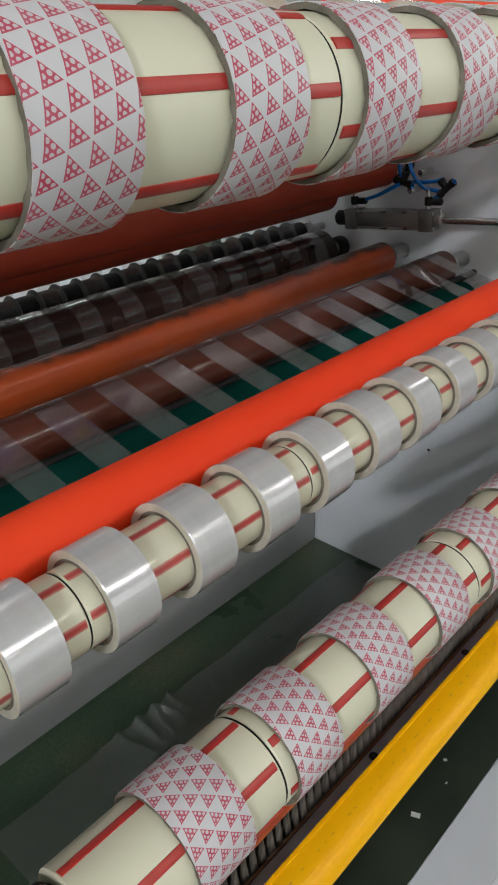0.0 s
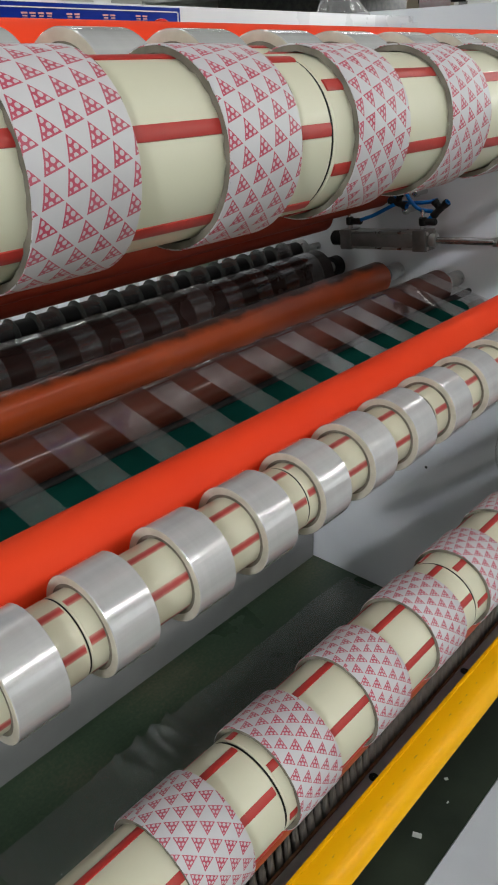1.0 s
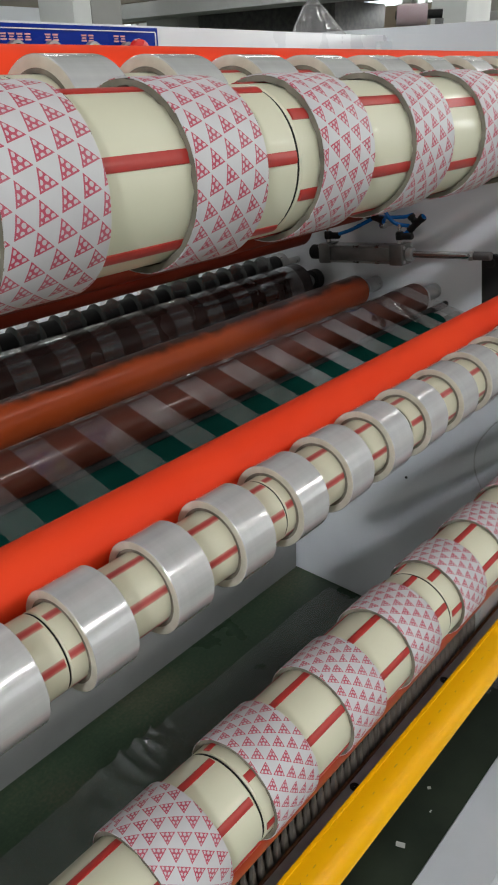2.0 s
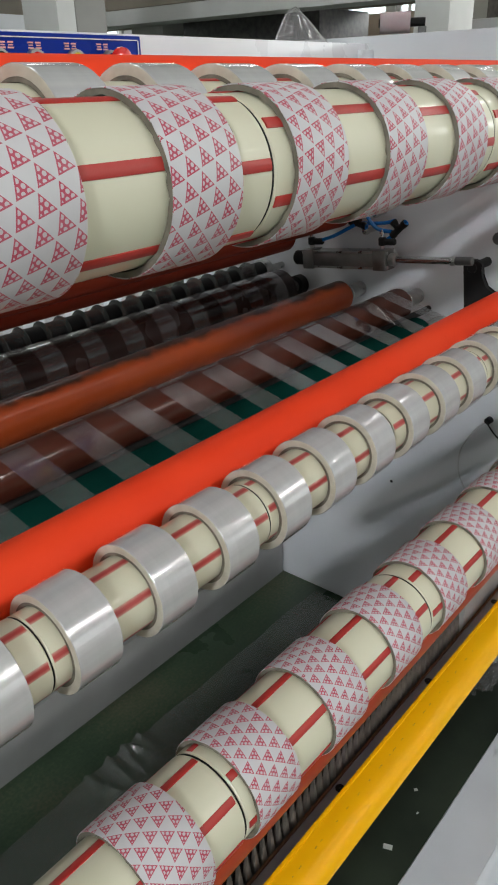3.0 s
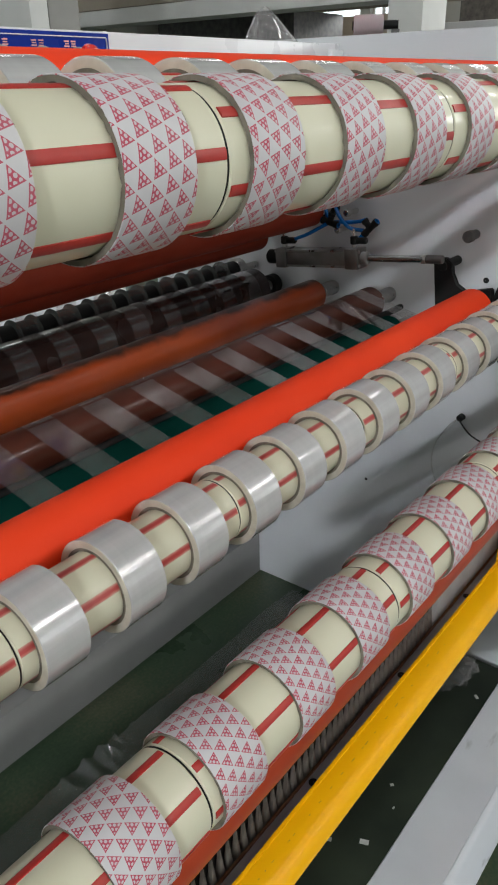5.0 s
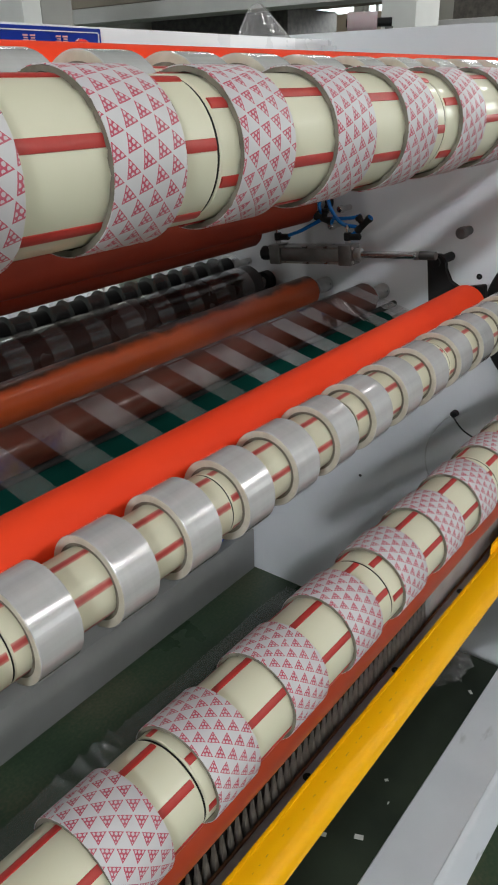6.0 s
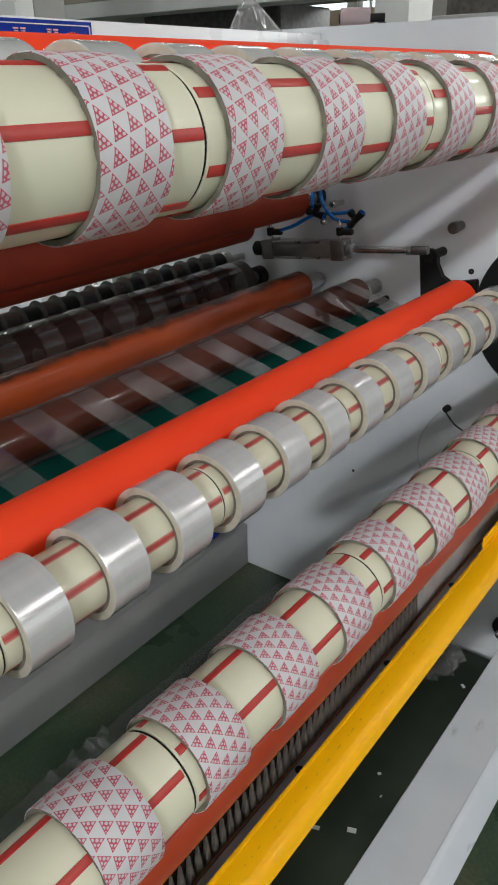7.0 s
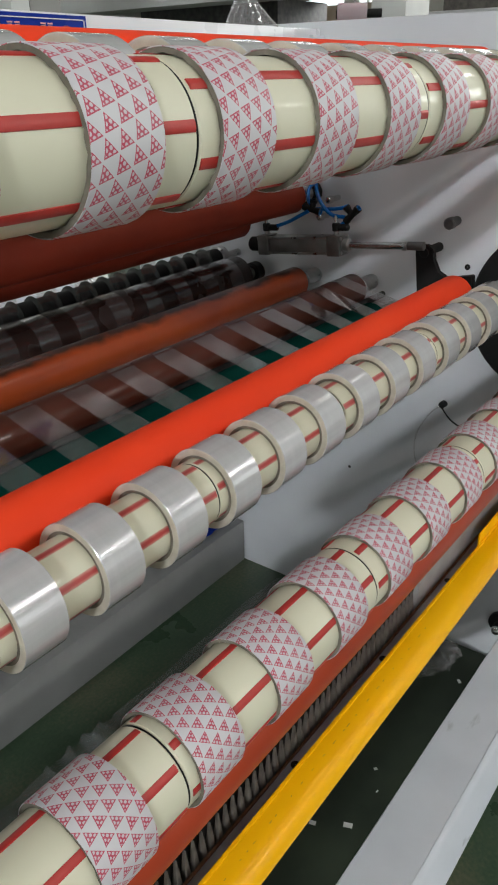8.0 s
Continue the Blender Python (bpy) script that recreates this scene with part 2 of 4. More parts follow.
def ochre_with_reflection():
    """Ochre rubber; a dark, ragged reflection of the knives is painted round its upper side."""
    m, n, l, b = material("ochre_painted_reflection_rubber", 0.3)
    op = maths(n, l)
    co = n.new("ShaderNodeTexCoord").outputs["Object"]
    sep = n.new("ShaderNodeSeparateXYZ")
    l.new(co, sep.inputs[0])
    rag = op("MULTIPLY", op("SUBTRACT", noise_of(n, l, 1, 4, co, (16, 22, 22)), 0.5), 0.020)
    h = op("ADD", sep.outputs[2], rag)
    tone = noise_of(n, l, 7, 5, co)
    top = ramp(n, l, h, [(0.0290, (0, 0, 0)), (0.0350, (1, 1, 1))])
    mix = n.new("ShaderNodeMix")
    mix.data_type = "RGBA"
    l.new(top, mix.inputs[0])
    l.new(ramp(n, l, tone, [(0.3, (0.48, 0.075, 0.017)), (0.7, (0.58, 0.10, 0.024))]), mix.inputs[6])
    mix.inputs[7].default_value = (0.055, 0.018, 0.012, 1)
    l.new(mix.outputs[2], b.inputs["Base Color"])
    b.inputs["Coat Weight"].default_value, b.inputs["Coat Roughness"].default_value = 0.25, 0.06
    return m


OCHRE = ochre_with_reflection()


# ---- building helpers ----
def finish(name, bm, mat, smooth=True):
    bmesh.ops.recalc_face_normals(bm, faces=bm.faces)
    me = bpy.data.meshes.new(name)
    bm.to_mesh(me)
    bm.free()
    for mm in (mat if isinstance(mat, (list, tuple)) else [mat]):
        me.materials.append(mm)
    if smooth:
        me.polygons.foreach_set("use_smooth", [True] * len(me.polygons))
        me.set_sharp_from_angle(angle=radians(35))
    return me


def part(name, bm, mat, parent, label="", at=(0, 0, 0)):
    ob = new(name, finish(name, bm, mat))
    ob.parent = parent
    ob.location = at
    return tagged(ob, label)


def thing(name, at, label, category, group="", kind=""):
    ob = new(name)
    ob.empty_display_size = 0.05
    ob.location = at
    return tagged(ob, label, category, group, kind)


def solid(name, bm, mat, at, label, category, group="", kind=""):
    ob = new(name, finish(name, bm, mat))
    ob.location = at
    return tagged(ob, label, category, group, kind)


def lathe(bm, profile, seg=48, closed=False, mat=0, wobble=0.0, seed=0, axis="x"):
    """A surface turned about the x axis (or y, z) from (x, r) pairs, with UVs in metres."""
    rnd = random.Random(seed)
    uvl = bm.loops.layers.uv.verify()
    rings = []
    for x, r in profile:
        ring = []
        for i in range(seg):
            t = 2 * math.pi * i / seg
            dx = wobble * (rnd.random() - 0.5)
            rr = r + wobble * (rnd.random() - 0.5)
            co = (x + dx, rr * math.cos(t), rr * math.sin(t))
            if axis == "y":
                co = (co[1], co[0], -co[2])
            elif axis == "z":
                co = (co[1], co[2], co[0])
            ring.append(bm.verts.new(co))
        rings.append(ring)
    length = [0.0]
    for (x0, r0), (x1, r1) in zip(profile, profile[1:]):
        length.append(length[-1] + math.hypot(x1 - x0, r1 - r0))
    n = len(profile)
    for k in range(n if closed else n - 1):
        k2 = (k + 1) % n
        r = max(profile[k][1], profile[k2][1])
        l0, l1 = length[k], (length[k2] if k2 else length[k] + 0.001)
        for i in range(seg):
            j = (i + 1) % seg
            f = bm.faces.new((rings[k][i], rings[k][j], rings[k2][j], rings[k2][i]))
            f.material_index = mat
            for lp, (uu, vv) in zip(f.loops, ((l0, i), (l0, i + 1), (l1, i + 1), (l1, i))):
                lp[uvl].uv = (uu, 2 * math.pi * r * vv / seg)
    return rings


def rod(bm, x0, x1, r, seg=32, bevel=0.001, axis="x", mat=0):
    """A capped bar with eased ends."""
    b = min(bevel, r * 0.5)
    lathe(bm, [(x0, 0.0005), (x0, r - b), (x0 + b, r), (x1 - b, r), (x1, r - b), (x1, 0.0005)], seg, mat=mat, axis=axis)


def block(bm, lo, hi, bevel=0.0, m=None):
    r = bmesh.ops.create_cube(bm, size=1.0)
    c = [(a + b) / 2 for a, b in zip(lo, hi)]
    s = [b - a for a, b in zip(lo, hi)]
    for v in r["verts"]:
        v.co = Vector((c[0] + v.co.x * s[0], c[1] + v.co.y * s[1], c[2] + v.co.z * s[2]))
    if bevel:
        es = list({e for v in r["verts"] for e in v.link_edges})
        res = bmesh.ops.bevel(bm, geom=es, offset=bevel, segments=2, affect="EDGES", profile=0.6)
    if m is not None:
        bmesh.ops.transform(bm, matrix=m, verts=bm.verts)


def extrude(bm, outline, x0, x1):
    """A closed outline in y and z drawn out along x."""
    ends = [[bm.verts.new((x, y, z)) for y, z in outline] for x in (x0, x1)]
    n = len(outline)
    for i in range(n):
        j = (i + 1) % n
        bm.faces.new((ends[0][i], ends[0][j], ends[1][j], ends[1][i]))
    bm.faces.new(ends[0])
    bm.faces.new(ends[1][::-1])


def pipe(bm, pts, r, seg=12):
    """A hose or wire along points, smoothed."""
    pts = [Vector(p) for p in pts]
    fine = []
    n = len(pts)
    for i in range(n - 1):
        p0, p1, p2, p3 = pts[max(i - 1, 0)], pts[i], pts[i + 1], pts[min(i + 2, n - 1)]
        for k in range(8):
            t = k / 8
            fine.append(0.5 * (2 * p1 + (p2 - p0) * t + (2 * p0 - 5 * p1 + 4 * p2 - p3) * t * t + (3 * p1 - p0 - 3 * p2 + p3) * t ** 3))
    fine.append(pts[-1])
    rings = []
    for i, q in enumerate(fine):
        d = (fine[min(i + 1, len(fine) - 1)] - fine[max(i - 1, 0)]).normalized()
        side = d.cross(Vector((0.3, 0.2, 1))).normalized()
        up = d.cross(side)
        rings.append([bm.verts.new(q + r * (math.cos(2 * math.pi * j / seg) * side + math.sin(2 * math.pi * j / seg) * up)) for j in range(seg)])
    for a, b in zip(rings, rings[1:]):
        for j in range(seg):
            bm.faces.new((a[j], a[(j + 1) % seg], b[(j + 1) % seg], b[j]))
    bm.faces.new(rings[0])
    bm.faces.new(rings[-1][::-1])


# ---- the machine's plan: x along the shafts, y away from the operator, z up from the hall floor ----
PITCH, WIDTH = 0.096, 0.048
PLATE_X = 1.09
LEFT_X = -0.95
LOW = (0.0, 0.94)          # shaft with printed cores, front
MID = (0.1997, 0.970)      # shaft with wound rolls, behind it
TOP = (0.0162, 1.3651)     # upper shaft with printed cores
REAR = (0.1943, 1.3748)    # upper shaft with wound rolls


# ---- hall: floor, walls, ceiling ----
def plain_box(name, lo, hi, mat, label, category, kind="", bevel=0.0, group=""):
    bm = bmesh.new()
    c = [(a + b) / 2 for a, b in zip(lo[:2], hi[:2])] + [lo[2]]
    block(bm, [a - b for a, b in zip(lo, c)], [a - b for a, b in zip(hi, c)], bevel)
    return solid(name, bm, mat, c, label, category, group, kind)


def ground():
    bm = bmesh.new()
    block(bm, (-9, -8, -0.1), (13, 13, 0.0))
    solid("floor", bm, FLOOR, (0, 0, 0), "scuffed green painted concrete factory floor", "floor", kind="structure")
    plain_box("ceiling", (-9, -8, 5.0), (13, 13, 5.2), CONCRETE, "grey concrete factory ceiling", "ceiling", "structure")


ground()


def wall_with_windows(name, along, fixed, lo, hi, openings, z0, z1):
    """A wall of piers and bands round a row of openings; along is 'x' or 'y'."""
    bm = bmesh.new()

    def slab(a0, a1, b0, b1):
        if along == "x":
            block(bm, (a0, fixed, b0), (a1, fixed + 0.24, b1))
        else:
            block(bm, (fixed, a0, b0), (fixed + 0.24, a1, b1))
    slab(lo, hi, 0, z0)
    slab(lo, hi, z1, 5.0)
    edge = lo
    for a0, a1 in openings:
        slab(edge, a0, z0, z1)
        edge = a1
    slab(edge, hi, z0, z1)
    solid(name, bm, WALL, (0, 0, 0), "grey factory wall with a row of windows", "wall", kind="structure")


def window(name, along, fixed, a0, a1, z0, z1):
    w = thing(name, ((a0 + a1) / 2, fixed + 0.1, z0) if along == "x" else (fixed + 0.1, (a0 + a1) / 2, z0),
              "factory window with grey frame and bright panes", "window", kind="structure")
    h, half = z1 - z0, (a1 - a0) / 2
    bm = bmesh.new()
    for lo, hi in (((-half, -0.03, 0), (half, 0.03, 0.06)), ((-half, -0.03, h - 0.06), (half, 0.03, h)),
                   ((-half, -0.03, 0.06), (-half + 0.06, 0.03, h - 0.06)), ((half - 0.06, -0.03, 0.06), (half, 0.03, h - 0.06)),
                   ((-0.025, -0.03, 0.06), (0.025, 0.03, h - 0.06))):
        block(bm, lo, hi)
    fr = part("window_frame", bm, PALE_POST, w)
    panes = []
    for s in (-1, 1):
        bm = bmesh.new()
        x0, x1 = sorted((s * 0.026, s * (half - 0.061)))
        block(bm, (x0, -0.004, 0.061), (x1, 0.004, h - 0.061))
        pn = part("pane", bm, GLASS_M, w)
        pn.visible_shadow = False
        panes.append(pn)
    if along == "y":
        w.rotation_euler = (0, 0, radians(90))
    return w


NORTH_OPEN = [(1.0, 3.0), (4.4, 5.6), (7.4, 8.6), (9.6, 11.6)]
EAST_OPEN = [(-6, -3.4), (-2, 0.6), (2, 4.6), (6.95, 7.41), (7.6, 9.6), (11.85, 12.8)]
# The south and west windows are unseen, added as soft fill light.
SOUTH_FILL_OPEN = [(-6.5, -3.7), (-2.2, 0.6), (2.1, 4.9), (6.4, 9.2)]
WEST_FILL_OPEN = [(-6, -3.4), (-2, 0.6), (2, 4.6)]
wi = 1
for name, along, fixed, lo, hi, opens in (("wall_north", "x", 13.0, -9.2, 13.24, NORTH_OPEN), ("wall_east", "y", 13.0, -8.0, 13.0, EAST_OPEN),
                                          ("wall_south", "x", -8.24, -9.2, 13.24, SOUTH_FILL_OPEN), ("wall_west", "y", -9.24, -8.0, 13.0, WEST_FILL_OPEN)):
    top = 4.7 if name == "wall_east" else 3.6
    wall_with_windows(name, along, fixed, lo, hi, opens, 1.2, top)
    for a0, a1 in opens:
        window("window_%d" % wi, along, fixed, a0, a1, 1.2, top)
        wi += 1
        mid, w = (a0 + a1) / 2, a1 - a0 - 0.2
        m = {"wall_north": None, "wall_east": pose(12.9, mid, 2.95, 90, 0, 90), "wall_south": pose(mid, -7.95, 2.4, 90, 0, 0),
             "wall_west": pose(-8.95, mid, 2.4, 90, 0, -90)}[name]
        if m is not None and a0 < 11:
            area("window_light", m, w, top - 1.4, WINDOW_POWER * {"wall_south": 0.19, "wall_west": 0.10}.get(name, 0.65 * w), DAYLIGHT)
bm = bmesh.new()
block(bm, (-9, 15.0, -0.5), (16, 15.1, 6))
solid("backdrop", bm, DAY_M, (0, 0, 0), "bright hazy daylight outside the windows", "backdrop", kind="structure")
bm = bmesh.new()
block(bm, (15.0, -9, -0.5), (15.1, 15, 6))
solid("backdrop", bm, DAY_M, (0, 0, 0), "bright hazy daylight outside the windows", "backdrop", kind="structure")


# ---- ceiling lamps, all out of view ----
def tube_lamp(x, y, z, length, rz, power, colour):
    lamp = thing("ceiling_lamp", (x, y, z), "long white fluorescent ceiling lamp with two tubes, added out of view", "lamp", "ceiling lamps")
    lamp.rotation_euler = (0, 0, radians(rz))
    bm = bmesh.new()
    block(bm, (-length / 2, -0.09, 0.03), (length / 2, 0.09, 0.08), 0.005)
    part("housing", bm, PALE_POST, lamp)
    for s in (-1, 1):
        bm = bmesh.new()
        rod(bm, -length / 2 + 0.03, length / 2 - 0.03, 0.014, 12)
        part("tube", bm, LAMP_M, lamp, "glowing tube", (0, s * 0.05, 0.0))
        bm = bmesh.new()
        rod(bm, 0.08, 5.0 - z, 0.006, 8, axis="z")
        part("hanger", bm, STEEL, lamp, "", (s * length * 0.35, 0, 0))
    area("lamp_light", Matrix.Translation((x, y, z - 0.03)) @ pose(0, 0, 0, 0, 0, rz), length, 0.16, power, colour)


# Unseen lamps, placed and weighted to balance the light on the machine.
for x, y, share in ((-4.6, -3.1, 2.0), (-1.6, -3.1, 1.5), (1.4, -3.1, 2.3), (4.6, -3.1, 2.0), (-0.6, 1.25, 0.4), (1.3, -1.0, 0.25),
                    (4.8, -0.3, 1.0), (7.6, -0.3, 1.0), (1.6, 3.6, 0.4), (5.6, 3.4, 0.5), (3.0, 7.0, 0.5), (7.4, 7.0, 0.5)):
    tube_lamp(x, y, 3.4, 2.4, 0, TUBE_POWER * share, (0.975, 0.98, 0.94))


def flood_lamp(eye, target, power):
    """A key lamp added out of view, hung from the ceiling and aimed to band the side plate with light."""
    t = thing("flood_lamp", eye, "grey key lamp added out of view, aimed to throw light bands on the side plate", "lamp", "ceiling lamps")
    turn = look(eye, target)
    turn.translation = (0, 0, 0)
    bm = bmesh.new()
    block(bm, (-0.24, -0.19, 0.02), (0.24, 0.19, 0.12), 0.01, turn)
    part("housing", bm, DARK_STEEL, t)
    bm = bmesh.new()
    block(bm, (-0.21, -0.16, 0.012), (0.21, 0.16, 0.018), 0.0, turn)
    part("lens", bm, LAMP_M, t, "glowing lens")
    bm = bmesh.new()
    rod(bm, 0.10, 5.0 - eye[2], 0.012, 12, axis="z")
    part("hanger", bm, STEEL, t)
    area("lamp_light", look(eye, target), 0.40, 0.26, power, (0.91, 0.965, 1.0))


flood_lamp((-7.6, -3.1, 4.0), (1.0, 0.3, 1.0), 1150.0)


# ---- machine frame ----
def side_plate():
    """The thick painted side plate at the far end of the shafts, with its tapped holes sunk in as dark plugs."""
    p = thing("side_plate", (PLATE_X, 0.3, 0), "thick light grey painted steel machine side plate", "machine frame")
    bm = bmesh.new()
    block(bm, (0, -0.95, 0.0), (0.04, 1.0, 1.497), 0.002)
    part("plate", bm, PLATE, p)
    for y, z, r in ((0.569, 0.444, 0.004), (0.304, 1.013, 0.0065), (0.669, 1.505, 0.0), (0.60, 1.30, 0.004), (0.323, 0.687, 0.008)):
        if not r:
            continue
        bm = bmesh.new()
        rod(bm, -0.001, 0.002, r, 16, 0.0005)
        part("screw_hole", bm, BLACK, p, "", (0, y - 0.3, z))
    return p


side_plate()


def base_beam():
    b = thing("base_beam", (0.07, 0.93, 0), "grey painted steel box beam on the green floor", "machine frame")
    bm = bmesh.new()
    block(bm, (LEFT_X - 0.07 + 0.003, 0, 0), (PLATE_X - 0.07 - 0.003, 0.16, 0.146), 0.004)
    part("beam", bm, DULL_GREY, b)


base_beam()
# Sheet added so that the gaps between the rollers stay dark.
plain_box("dark_backing", (LEFT_X + 0.003, 1.2, 0.0), (PLATE_X - 0.003, 1.21, 0.60), DARK_STEEL, "dark grey sheet added behind the rollers as a dark backing", "machine cover")


# White roll added as the bright background between the knives.
def jumbo_roll():
    t = thing("jumbo_roll", (0.3, 1.75, 0.74), "large white roll added behind the machine as a bright backing for the knives", "film roll")
    bm = bmesh.new()
    lathe(bm, [(-0.66, 0.09), (-0.66, 0.348), (-0.658, 0.35), (0.658, 0.35), (0.66, 0.348), (0.66, 0.09)], 96)
    part("white_drum", bm, WHITE_PAINT, t)
    bm = bmesh.new()
    rod(bm, -1.0, 1.0, 0.088, 40, 0.004)
    part("spindle", bm, STEEL, t)
    for x in (-0.97, 0.97):
        bm = bmesh.new()
        block(bm, (x - 0.03, -0.15, -0.74), (x + 0.03, 0.15, -0.087), 0.005)
        part("stand", bm, BEAM_PAINT, t)


jumbo_roll()


def front_beam():
    """The folded front rail near the floor, with a raised lip on its outer edge."""
    b = thing("front_rail", (0.07, -0.03, 0.0), "light grey painted folded steel rail in front of the machine", "machine frame")
    bm = bmesh.new()
    x0, x1 = LEFT_X - 0.07 + 0.003, PLATE_X - 0.07 - 0.003
    extrude(bm, [(0.034, 0.436), (0.032, 0.44), (-0.047, 0.44), (-0.047, 0.432), (0.034, 0.432)], x0, x1)
    part("top_flange", bm, BEAM_PAINT, b)
    bm = bmesh.new()
    extrude(bm, [(-0.0475, 0.4405), (-0.053, 0.4385), (-0.057, 0.4345), (-0.074, 0.392), (-0.070, 0.390), (-0.054, 0.430), (-0.0475, 0.432)], x0, x1)
    part("front_fold", bm, BEAM_PAINT, b)
    for x in (x0 + 0.04, x1 - 0.04):
        bm = bmesh.new()
        block(bm, (x - 0.03, -0.03, 0.0), (x + 0.03, 0.03, 0.424), 0.003)
        part("foot", bm, BEAM_PAINT, b)


front_beam()


def yellow_tube():
    """A broad-topped guard tube with a raised back edge, a scratched seam and a taller back plate near the side plate."""
    t = thing("guard_tube", (0.07, 0.047, 0.592), "glossy yellow painted steel guard tube with a raised edge", "guard rail")
    x0, x1 = LEFT_X - 0.07 + 0.002, PLATE_X - 0.07 - 0.002
    bm = bmesh.new()
    body = [(0.0190, 0.0140), (0.010, 0.0140), (0.002, 0.0133), (-0.005, 0.0118), (-0.011, 0.0092), (-0.0160, 0.0050), (-0.0192, -0.0005), (-0.0212, -0.0070),
            (-0.0212, -0.0110), (-0.0190, -0.0160), (-0.0130, -0.0200), (-0.004, -0.0210), (0.010, -0.0205), (0.0190, -0.0160)]
    extrude(bm, body, x0 + 0.01, x1 - 0.01)
    part("tube", bm, YELLOW, t)
    bm = bmesh.new()
    block(bm, (x0 + 0.002, 0.0192, -0.016), (x1 - 0.011, 0.0243, 0.0160), 0.0012)
    part("edge_lip", bm, YELLOW, t)
    bm = bmesh.new()
    block(bm, (0.62, 0.0246, -0.016), (x1 - 0.011, 0.0286, 0.034), 0.001)
    part("back_plate", bm, YELLOW, t)
    rnd = random.Random(8)
    bm = bmesh.new()
    x = -0.3
    while x < 0.35:
        w = rnd.uniform(0.002, 0.008)
        block(bm, (x, 0.0045, 0.0132), (x + w, 0.0049, 0.0139))
        x += w + rnd.uniform(0.004, 0.03)
    part("scratched_seam", bm, RUST, t, "broken dark scratch line")
    for x in (x0, x1 - 0.01):
        bm = bmesh.new()
        rod(bm, x, x + 0.01, 0.032, 40, 0.002)
        part("end_flange", bm, YELLOW, t)


yellow_tube()


def comb_plate():
    """The punched steel rail below the front shaft, with a rusty seam and a comb of teeth behind it."""
    c = thing("comb_rail", (0.07, 0.1, 0.565), "grey steel rail with screw holes and comb teeth", "machine rail")
    x0, x1 = LEFT_X - 0.07 + 0.003, PLATE_X - 0.07 - 0.003
    bm = bmesh.new()
    block(bm, (x0, -0.055, -0.012), (x1, 0.001, 0.0), 0.001)
    part("rail", bm, RAIL, c)
    bm = bmesh.new()
    block(bm, (x0, 0.0015, -0.012), (x1, 0.005, 0.001))
    part("seam", bm, RUST, c, "rusty brown seam")
    # Black sheet in place of the shaded recess behind the teeth.
    bm = bmesh.new()
    block(bm, (x0, 0.016, -0.012), (x1, 0.020, 0.09))
    part("dark_recess_sheet", bm, BLACK, c)
    x = x0 + 0.01
    bm0 = bmesh.new()
    block(bm0, (-0.0056, 0.0055, -0.012), (0.0056, 0.0155, 0.040), 0.0006)
    for v in bm0.verts:
        f = max(0.0, min(1.0, (v.co.z + 0.008) / 0.047))
        v.co.x *= 1.0 - 0.93 * f
        v.co.y = 0.011 + (v.co.y - 0.011) * (1.0 - 0.6 * f)
    me = finish("tooth", bm0, TOOTH)
    while x < 0.43:
        t = new("tooth", me)
        t.parent, t.location = c, (x, 0, 0)
        x += 0.0150
    bm = bmesh.new()
    block(bm, (0.435, 0.0055, -0.012), (x1, 0.0155, 0.060), 0.001)
    part("blank_plate", bm, RAIL, c, "plain grey plate beyond the teeth")
    for x in [i * 0.25 - 0.716 for i in range(8)]:
        bm = bmesh.new()
        rod(bm, -0.0005, 0.0012, 0.0065, 18, 0.0004, axis="z")
        part("screw_hole", bm, BLACK, c, "", (x, -0.008, 0))
    bm0 = bmesh.new()
    rod(bm0, -0.0004, 0.0008, 0.0018, 10, 0.0003, axis="z")
    me = finish("pin_hole", bm0, BLACK)
    for i in range(36):
        t = new("pin_hole", me)
        t.parent, t.location = c, (-0.9 + i * 0.05, -0.03, 0)


comb_plate()


# Dark slab laid where the floor under the machine is only in shade.
def waste_tray():
    t = thing("waste_tray", (0.085, 0.17, 0), "flat black-green slab standing for the shaded floor, littered with paper scraps", "tray")
    bm = bmesh.new()
    block(bm, (-0.985, -0.19, 0.0), (0.985, 0.19, 0.03), 0.002)
    part("shade_slab", bm, SHADED_FLOOR, t)
    for lo, hi in (((-0.985, -0.2, 0), (0.985, -0.1905, 0.06)), ((-0.985, 0.1905, 0), (0.985, 0.2, 0.06))):
        bm = bmesh.new()
        block(bm, lo, hi, 0.002)
        part("shade_slab_rim", bm, SHADED_FLOOR, t)


waste_tray()


